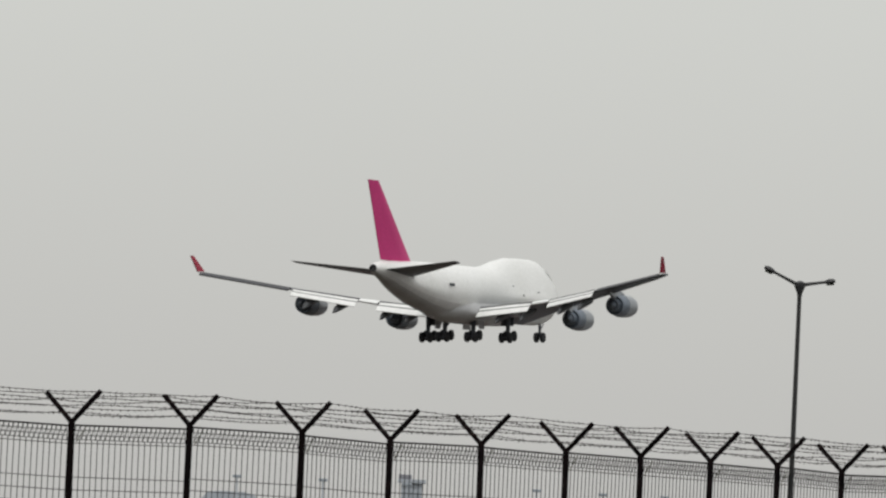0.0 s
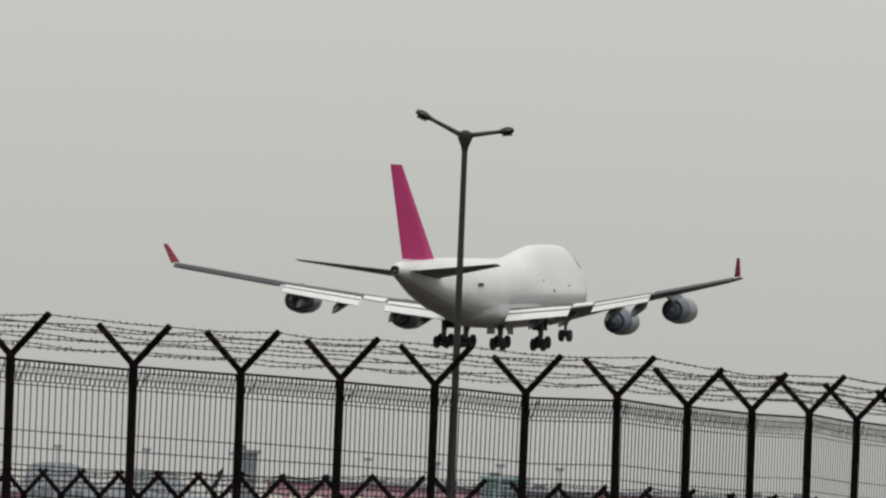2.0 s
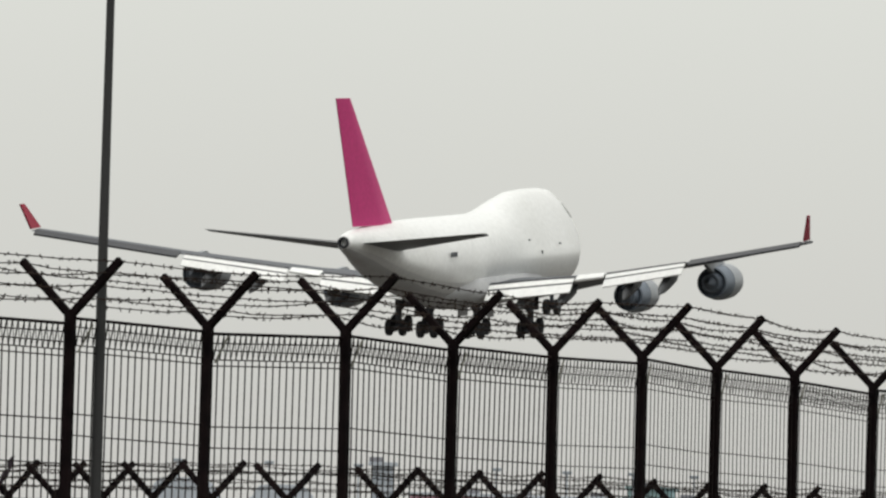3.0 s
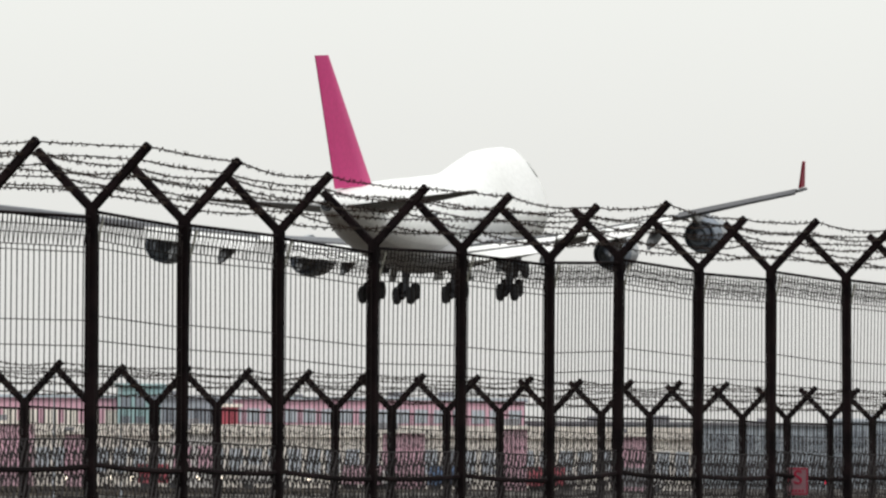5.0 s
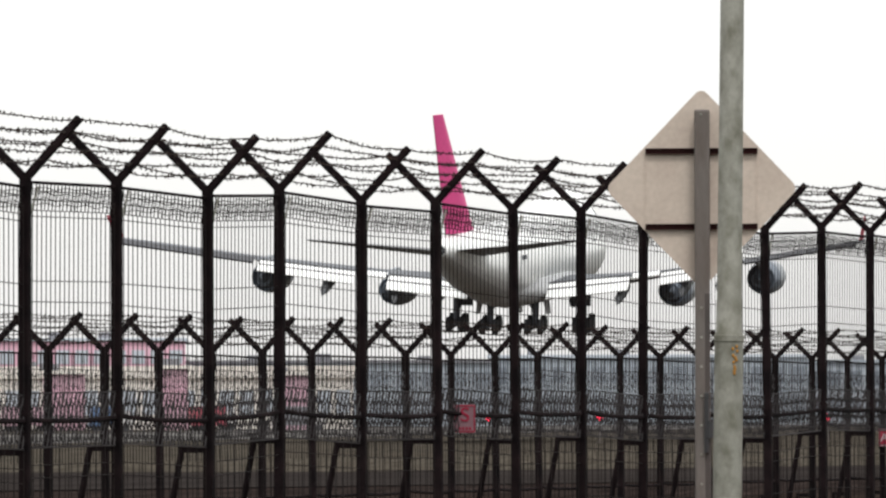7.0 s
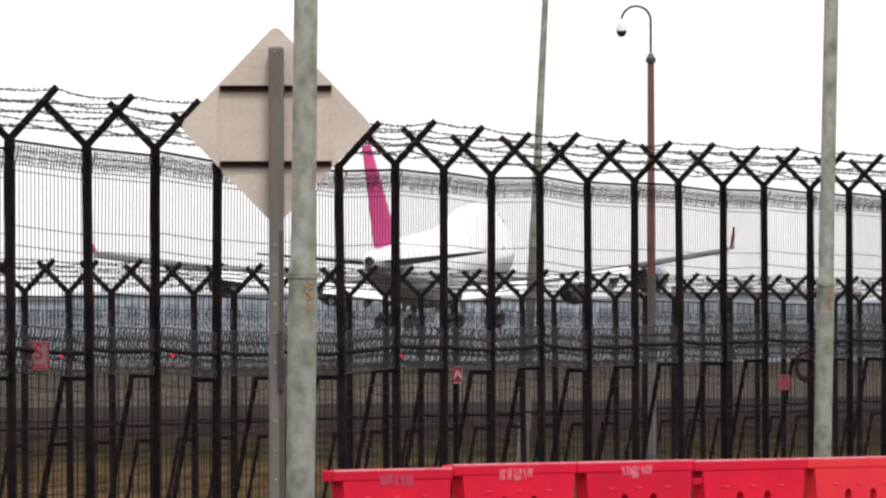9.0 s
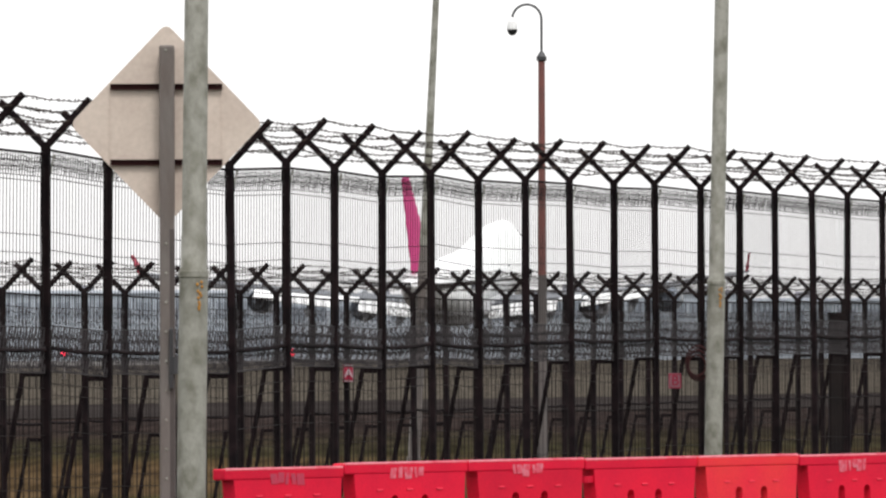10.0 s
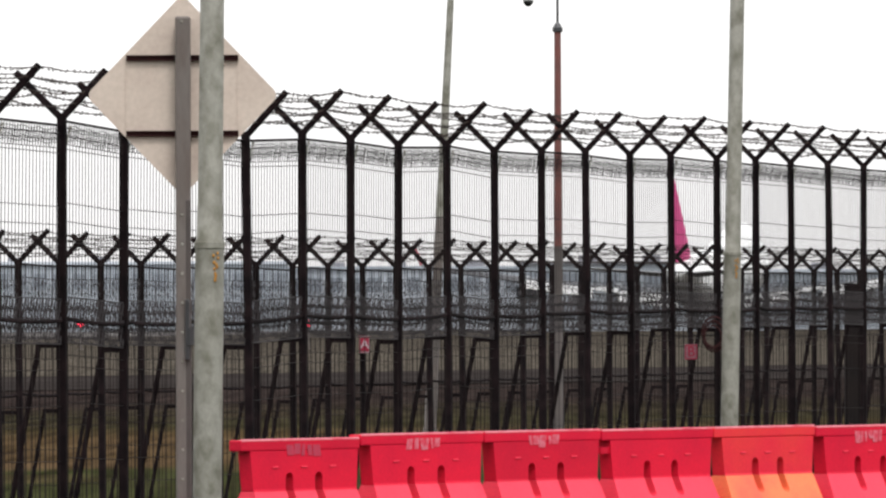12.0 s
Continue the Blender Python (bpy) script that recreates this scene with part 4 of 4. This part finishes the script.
def build_truck(x, y, colour, L, turn):
    gz = ground_z(x, y)
    t = thing("service_truck", colour + " airport service truck parked on the grass edge", "truck", pose(x, y, gz, 0, 0, turn), "parked service trucks")
    bm = bmesh.new()
    box(bm, (-L * 0.12, 0, 1.75), (L * 0.72, 2.3, 2.2), bevel=0.06)
    part("cargo_box", bm, VEHICLE[colour], t)
    bm = bmesh.new()
    loft(bm, [[(L * 0.26, s, 0.7), (L * 0.5, s, 0.7), (L * 0.5, s, 1.5), (L * 0.44, s, 2.3), (L * 0.26, s, 2.3)] for s in (-1.05, 1.05)])
    bmesh.ops.recalc_face_normals(bm, faces=bm.faces)
    cab = part("cab", bm, VEHICLE["white"], t)
    bm = bmesh.new()
    box(bm, (L * 0.36, 0, 1.85), (L * 0.1, 2.14, 0.5))
    part("side_window", bm, WINDOW_GLASS, cab)
    bm = bmesh.new()
    rod(bm, (0, -0.15, 0), (0, 0.15, 0), 0.45, sides=16)
    me = mesh_of("wheel", bm, TYRE)
    for wx in (-L * 0.33, L * 0.36):
        for s in (-1, 1):
            share("wheel", me, t, Matrix.Translation((wx, s * 0.95, 0.45)))


for k, c in enumerate(["red", "white", "pink", "blue", "red", "grey"]):
    build_truck(-128 + k * 11.0, 800 + (k * 7) % 5 * 4, c, 4.8 + (k % 3) * 0.6, 5 + (k * 37) % 25)


# ---- the airliner ----
def fuselage_ring(x, top, bot, w, n=36):
    g = min(max((bot + 2.5) / 2.5, 0.0), 1.0)
    zc = -0.2 * (1 - g) + (top + bot) / 2 * g
    ring = []
    for k in range(n):
        a = math.tau * k / n
        c, s = math.cos(a), math.sin(a)
        h = (top - zc) if s >= 0 else (zc - bot)
        tall = min(max((top - zc - 3.55) / 1.3, 0.0), 1.0)
        ww = w * (1 - 0.33 * tall * max(0.0, s) ** 0.8)
        ring.append((x, ww * c, zc + h * s))
    return ring


FUSELAGE = [(30.0, -0.5, -1.1, 0.25), (29.5, 0.3, -1.9, 0.95), (28.5, 1.5, -2.6, 1.7), (27.0, 3.1, -3.1, 2.4), (25.5, 4.4, -3.4, 2.8), (24.0, 4.9, -3.55, 3.0), (21.5, 5.05, -3.6, 3.15),
            (17, 5.05, -3.6, 3.25), (12.5, 4.9, -3.6, 3.25), (9, 4.4, -3.6, 3.25), (5.8, 3.7, -3.6, 3.25), (2.6, 3.35, -3.6, 3.25), (-8, 3.3, -3.55, 3.25), (-13, 3.3, -3.3, 3.2),
            (-18, 3.25, -2.5, 2.95), (-23, 3.15, -1.35, 2.4), (-27, 3.0, -0.35, 1.8), (-30, 2.85, 0.45, 1.25), (-32.2, 2.6, 1.05, 0.8), (-33.2, 2.35, 1.35, 0.5)]


def wing_ring(le, te, y, z, thick, twist=0.0, droop=0.0):
    """An aerofoil section between a leading and a trailing edge."""
    prof = [(0, 0), (0.04, 0.35), (0.15, 0.75), (0.35, 1.0), (0.6, 0.75), (0.85, 0.3), (1, 0.03), (1, -0.03), (0.8, -0.15), (0.5, -0.45), (0.25, -0.6), (0.08, -0.45), (0.02, -0.2)]
    c = le - te
    return [(le - f * c, y, z + t * thick * c * 0.5 - f * twist - (1 - f) * c * droop) for f, t in prof]


def slab(bm, corners, thick):
    """A thin tapered plate from four corners."""
    a, b, c, d = [Vector(v) for v in corners]
    n = (b - a).cross(d - a).normalized() * thick / 2
    loft(bm, [[p + n for p in (a, b, c, d)], [p - n for p in (a, b, c, d)]])
    bmesh.ops.recalc_face_normals(bm, faces=bm.faces)


def build_airliner():
    t = thing("airliner", "white four-engine airliner with magenta tail fin, wheels and flaps down", "airplane")
    bm = bmesh.new()
    fine = []
    for r0, r1 in zip(FUSELAGE, FUSELAGE[1:]):
        m = max(1, round((r0[0] - r1[0]) / 0.7))
        for k in range(m):
            f = k / m
            fine.append([p + (q - p) * f for p, q in zip(r0, r1)])
    fine.append(FUSELAGE[-1])
    loft(bm, [fuselage_ring(*r, n=72) for r in fine])
    bmesh.ops.recalc_face_normals(bm, faces=bm.faces)
    bm.faces.index_update()
    # underside faces take the shade greys, the mid tone along their edge
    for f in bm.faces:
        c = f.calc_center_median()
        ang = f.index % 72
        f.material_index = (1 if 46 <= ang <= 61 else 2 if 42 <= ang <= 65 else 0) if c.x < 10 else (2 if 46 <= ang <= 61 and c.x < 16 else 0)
    fus = part("fuselage", bm, [PLANE_WHITE, PLANE_BELLY, PLANE_MID], t, "white fuselage with a humped upper deck and a belly greyed with shade", True)
    bm = bmesh.new()
    lathe(bm, [(-33.15, 0.46), (-33.5, 0.42), (-33.52, 0.3), (-33.2, 0.26)], 16)
    bmesh.ops.translate(bm, verts=bm.verts, vec=(0, 0, 1.85))
    part("tail_exhaust", bm, TYRE, fus, "black exhaust ring", True)
    for s in (1, -1):
        bm = bmesh.new()
        slab(bm, [(26.3, s * 1.37, 3.0), (25.6, s * 1.1, 3.7), (25.6, s * 1.54, 3.1), (26.3, s * 1.76, 2.5)], 0.1)
        part("cockpit_window", bm, GLASS_DARK, fus)
        for x, z, w, h in ((17.5, 0.6, 0.4, 0.14), (12.0, 0.0, 0.16, 0.3), (-14.7, 0.5, 0.22, 0.36), (-14.3, 0.5, 0.2, 0.36), (-13.9, 0.5, 0.2, 0.36), (-13.4, 0.5, 0.3, 0.36), (8.0, 1.1, 0.2, 0.14)):
            bm = bmesh.new()
            box(bm, (x, s * 3.22, z), (w, 0.1, h))
            part("marking", bm, WING_GREY, fus)
    # fairing under the wing root
    bm = bmesh.new()
    rings = []
    for x, w, b in ((17, 1.2, -3.5), (13, 3.0, -4.0), (4, 3.5, -4.25), (-6, 3.4, -4.15), (-10, 2.6, -3.8), (-13, 1.0, -3.4)):
        rings.append([(x, w * math.cos(a), -2.4 + (b + 2.4) * math.sin(a)) for a in [math.pi * k / 12 for k in range(13)]] + [(x, -w * 0.9, -1.6), (x, w * 0.9, -1.6)])
    loft(bm, rings)
    bmesh.ops.recalc_face_normals(bm, faces=bm.faces)
    part("belly_fairing", bm, PLANE_BELLY, fus, "belly fairing greyed with shade", True)
    # fin
    bm = bmesh.new()
    rings = []
    for f in (0.0, 0.33, 0.66, 1.0):
        le, te, z = -20.3 + f * -11.5, -30.8 + f * -4.65, 3.0 + f * 9.8
        th = 0.5 - 0.32 * f
        rings.append([(le, 0, z), (le - (le - te) * 0.15, th, z), (le - (le - te) * 0.45, th, z), (te, 0.04, z), (te, -0.04, z), (le - (le - te) * 0.45, -th, z), (le - (le - te) * 0.15, -th, z)])
    loft(bm, rings)
    bmesh.ops.recalc_face_normals(bm, faces=bm.faces)
    fin = part("tail_fin", bm, FIN_PINK, t, "magenta tail fin", True)
    for s in (1, -1):
        # tailplane
        bm = bmesh.new()
        loft(bm, [wing_ring(-23.5 + f * -8.0, -31.3 + f * -2.3, s * (1.0 + f * 9.95), 1.78 + f * 0.95, 0.1, droop=0.1) for f in (0, 0.3, 0.6, 0.9, 1.0)])
        bmesh.ops.recalc_face_normals(bm, faces=bm.faces)
        part("tailplane", bm, STAB_GREY, t, "tailplane in grey darkened for its underside shade", True)
        # wing
        SEC = [(14.6, -4.4, 2.6, -2.0, 0.11), (9.5, -4.4, 7.5, -1.55, 0.095), (4.6, -4.6, 12.2, -1.05, 0.08), (-3.4, -9.6, 21.4, 0.35, 0.075), (-9.9, -13.9, 29.3, 1.7, 0.11), (-11.9, -15.0, 31.5, 2.1, 0.1)]
        bm = bmesh.new()
        loft(bm, [wing_ring(le, te, s * y, z, th, 0.25, 0.075) for le, te, y, z, th in SEC])
        bmesh.ops.recalc_face_normals(bm, faces=bm.faces)
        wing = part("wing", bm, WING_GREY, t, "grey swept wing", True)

        def edge(y):
            for (l0, t0, y0, z0, _), (l1, t1, y1, z1, _) in zip(SEC, SEC[1:]):
                if y0 <= y <= y1:
                    f = (y - y0) / (y1 - y0)
                    return t0 + (t1 - t0) * f, z0 + (z1 - z0) * f - 0.25
        # flaps hang below the trailing edge, with dark coves before them
        STEPS = [(0.25, 0.12), (0.1, -0.02), (-0.5, -0.36), (-0.6, -0.48), (-1.5, -1.12)]
        KIND = [("flap_cove", WING_DARK, "dark gap before the flap"), ("fore_flap", PLANE_WHITE, "white extended flap"), ("flap_slot", WING_DARK, "dark slot between flaps"), ("aft_flap", PLANE_WHITE, "white extended flap")]
        for ya, yb, ka, kb in ((3.4, 10.4, 1.1, 1.0), (13.2, 20.6, 0.9, 0.75)):
            (xa, za), (xb, zb) = edge(ya), edge(yb)
            for (dx0, dz0), (dx1, dz1), (nm, mat, lab) in zip(STEPS, STEPS[1:], KIND):
                bm = bmesh.new()
                slab(bm, [(xa + dx0 * ka, s * ya, za + dz0 * ka), (xa + dx1 * ka, s * ya, za + dz1 * ka), (xb + dx1 * kb, s * yb, zb + dz1 * kb), (xb + dx0 * kb, s * yb, zb + dz0 * kb)], 0.09)
                part(nm, bm, mat, wing, lab)
        for ya, yb in ((10.6, 13.0), (21.0, 31.2)):
            (xa, za), (xb, zb) = edge(ya), edge(yb)
            bm = bmesh.new()
            slab(bm, [(xa + 0.5, s * ya, za + 0.12), (xa - 0.6, s * ya, za - 0.24), (xb - 0.5, s * yb, zb - 0.2), (xb + 0.3, s * yb, zb + 0.1)], 0.16)
            part("aileron", bm, WING_DARK if ya > 20 else PLANE_WHITE, wing, "dark aileron" if ya > 20 else "white aileron")
        for y in (6.2, 9.6, 15.4, 18.8):
            x, z = edge(y)
            bm = bmesh.new()
            rings = []
            for dx, r, dz in ((4.0, 0.05, -0.6), (2.6, 0.36, -0.95), (0.6, 0.46, -1.3), (-1.0, 0.36, -1.75), (-2.0, 0.06, -2.2)):
                rings.append([(x + dx, s * y + r * math.cos(k * math.tau / 8), z + dz + r * 1.15 * math.sin(k * math.tau / 8)) for k in range(8)])
            loft(bm, rings)
            bmesh.ops.recalc_face_normals(bm, faces=bm.faces)
            part("flap_track_fairing", bm, STAB_GREY, wing, smooth=True)
        bm = bmesh.new()
        slab(bm, [(-13.0, s * 31.45, 2.1), (-15.1, s * 31.5, 2.0), (-16.2, s * 32.05, 4.0), (-15.4, s * 32.0, 4.0)], 0.14)
        part("winglet", bm, TIP_RED, wing, "red upswept winglet")
        # engines
        for ex, ey, ez, wz in ((7.6, 12.25, -3.2, -1.2), (-1.3, 21.4, -1.72, 0.2)):
            eng = part("engine_cowl", (lambda b: (lathe(b, [(2.9, 1.02), (3.1, 1.12), (3.0, 1.27), (2.2, 1.4), (0.6, 1.46), (-0.4, 1.44), (-0.42, 1.3), (2.2, 1.0), (2.2, 0.2)], 28), b)[1])(bmesh.new()), ENGINE_GREY, t, "light grey engine cowl", True, Matrix.Translation((ex, s * ey, ez)))
            bm = bmesh.new()
            lathe(bm, [(0.4, 1.30), (-0.3, 1.4), (-1.6, 1.3), (-2.3, 1.2), (-2.34, 1.1), (-2.1, 0.9), (-1.9, 0.86)], 28)
            part("fan_sleeve", bm, ENGINE_DARK, eng, "dark blue-grey engine sleeve", True)
            bm = bmesh.new()
            lathe(bm, [(-0.8, 0.95), (-2.2, 0.9), (-2.9, 0.7), (-2.93, 0.62), (-2.9, 0.5), (-3.5, 0.06)], 24)
            part("nozzle", bm, ENGINE_DARK, eng, "dark exhaust nozzle", True)
            bm = bmesh.new()
            h = wz - ez
            loft(bm, [[(2.2, -0.18, 1.2), (2.2, 0.18, 1.2), (-2.6, 0.2, 0.8), (-2.6, -0.2, 0.8)], [(-0.3, -0.2, h - 0.1), (-0.3, 0.2, h - 0.1), (-4.8, 0.16, h - 0.35), (-4.8, -0.16, h - 0.35)]])
            bmesh.ops.recalc_face_normals(bm, faces=bm.faces)
            part("pylon", bm, ENGINE_GREY, eng)
    # landing gear
    bm = bmesh.new()
    lathe(bm, [(-0.25, 0.3), (-0.23, 0.6), (-0.13, 0.68), (0.13, 0.68), (0.23, 0.6), (0.25, 0.3)], 20)
    bmesh.ops.rotate(bm, verts=bm.verts, matrix=Matrix.Rotation(radians(90), 3, "Z"))
    wheel_me = mesh_of("wheel", bm, TYRE, True)
    for gx, gy, top, out in ((-3.0, 1.95, -3.6, 0), (-3.0, -1.95, -3.6, 0), (0.2, 5.5, -2.0, 0), (0.2, -5.5, -2.0, 0)):
        bm = bmesh.new()
        rod(bm, (gx, gy, top), (gx, gy, -5.7), 0.34, 0.26, 12)
        rod(bm, (gx + 1.8, gy * 0.92, top + 0.1), (gx + 0.1, gy, -4.9), 0.1, 0.08, 8)
        rod(bm, (gx, gy * 0.6, top), (gx, gy, -4.7), 0.09, 0.08, 8)
        leg = part("landing_gear_leg", bm, GEAR_METAL, t, "dark landing gear leg")
        bm = bmesh.new()
        rod(bm, (gx + 0.9, gy, -5.56), (gx - 0.9, gy, -5.88), 0.18, sides=8)
        for dx, dz in ((0.75, 0.13), (-0.75, -0.14)):
            rod(bm, (gx + dx, gy - 0.7, -5.72 + dz), (gx + dx, gy + 0.7, -5.72 + dz), 0.1, sides=8)
        part("bogie_beam", bm, GEAR_METAL, leg)
        for dx, dz in ((0.75, 0.13), (-0.75, -0.14)):
            for sy in (-1, 1):
                share("wheel", wheel_me, leg, Matrix.Translation((gx + dx, gy + sy * 0.56, -5.72 + dz)))
        bm = bmesh.new()
        sgn = 1 if gy > 0 else -1
        slab(bm, [(gx + 1.4, gy + sgn * 0.9, top - 0.1), (gx - 1.0, gy + sgn * 0.9, top - 0.1), (gx - 0.7, gy + sgn * 1.1, top - 1.2), (gx + 1.0, gy + sgn * 1.1, top - 1.2)], 0.1)
        part("gear_door", bm, PLANE_BELLY, leg)
        if abs(gy) > 5:
            bm = bmesh.new()
            box(bm, (gx + 0.7, gy - sgn * 0.35, -3.75), (0.12, 1.7, 1.1), bevel=0.04)
            part("gear_door", bm, GEAR_METAL, leg, "dark door across the wing gear leg")
    bm = bmesh.new()
    rod(bm, (26.8, 0, -3.2), (26.8, 0, -5.0), 0.2, 0.16, 10)
    rod(bm, (28.2, 0, -3.2), (26.9, 0, -4.2), 0.08, sides=8)
    rod(bm, (26.8, -0.5, -5.05), (26.8, 0.5, -5.05), 0.09, sides=8)
    nose = part("landing_gear_leg", bm, GEAR_METAL, t, "dark nose gear leg")
    for sy in (-1, 1):
        share("wheel", wheel_me, nose, Matrix.Translation((26.8, sy * 0.45, -5.05)))
    bm = bmesh.new()
    box(bm, (-0.3, 0.0, -4.2), (2.6, 0.12, 1.3), bevel=0.04)
    part("gear_door", bm, PLANE_BELLY, t, "hanging belly gear door")
    return t


AIRLINER = build_airliner()

# seconds, x, y, z, heading, nose up, right wing down
AIRLINER_ROWS = [
    (0.0, -164.6, 848.3, 36.92, 10.4, 1.0, -1.5),
    (0.5, -169.6, 948.7, 35.57, 9.9, 0.9, -0.9),
    (1.0, -160.2, 982.2, 34.34, 9.8, 1.1, -0.5),
    (1.5, -132.1, 884.2, 32.01, 9.8, 1.4, -0.1),
    (2.0, -121.3, 729.0, 29.38, 8.7, 2.4, -0.1),
    (2.5, -112.5, 596.4, 27.64, 6.0, 3.7, -0.2),
    (3.0, -104.9, 547.6, 25.46, 5.2, 4.3, 0.0),
    (3.5, -95.6, 553.5, 24.28, 6.0, 4.4, -0.4),
    (5.5, -55.8, 539.7, 18.26, 7.3, 3.5, -1.1),
    (6.0, -47.9, 553.9, 16.22, 7.5, 3.8, -0.1),
    (6.5, -41.7, 576.3, 14.79, 7.7, 3.7, 0.6),
    (8.5, -15.5, 675.5, 10.08, 8.6, 3.0, 0.0),
    (9.0, -7.5, 696.9, 8.60, 10.7, 3.5, -0.2),
    (9.5, -0.7, 718.0, 7.63, 10.6, 4.4, 0.0),
    (10.0, 6.3, 736.7, 6.82, 10.6, 4.5, 0.0),
    (10.5, 12.7, 755.0, 6.24, 10.6, 4.3, 0.0),
    (11.0, 20.3, 773.0, 5.60, 10.6, 4.0, 0.0),
    (11.5, 26.8, 790.8, 5.10, 10.6, 3.6, 0.0),
    (12.0, 33.6, 808.5, 4.70, 10.6, 3.2, 0.0),
]


def motions():
    walk(AIRLINER, [(t, pose(x, y, z, r, -p, 90 - h)) for t, x, y, z, h, p, r in AIRLINER_ROWS])


motions()
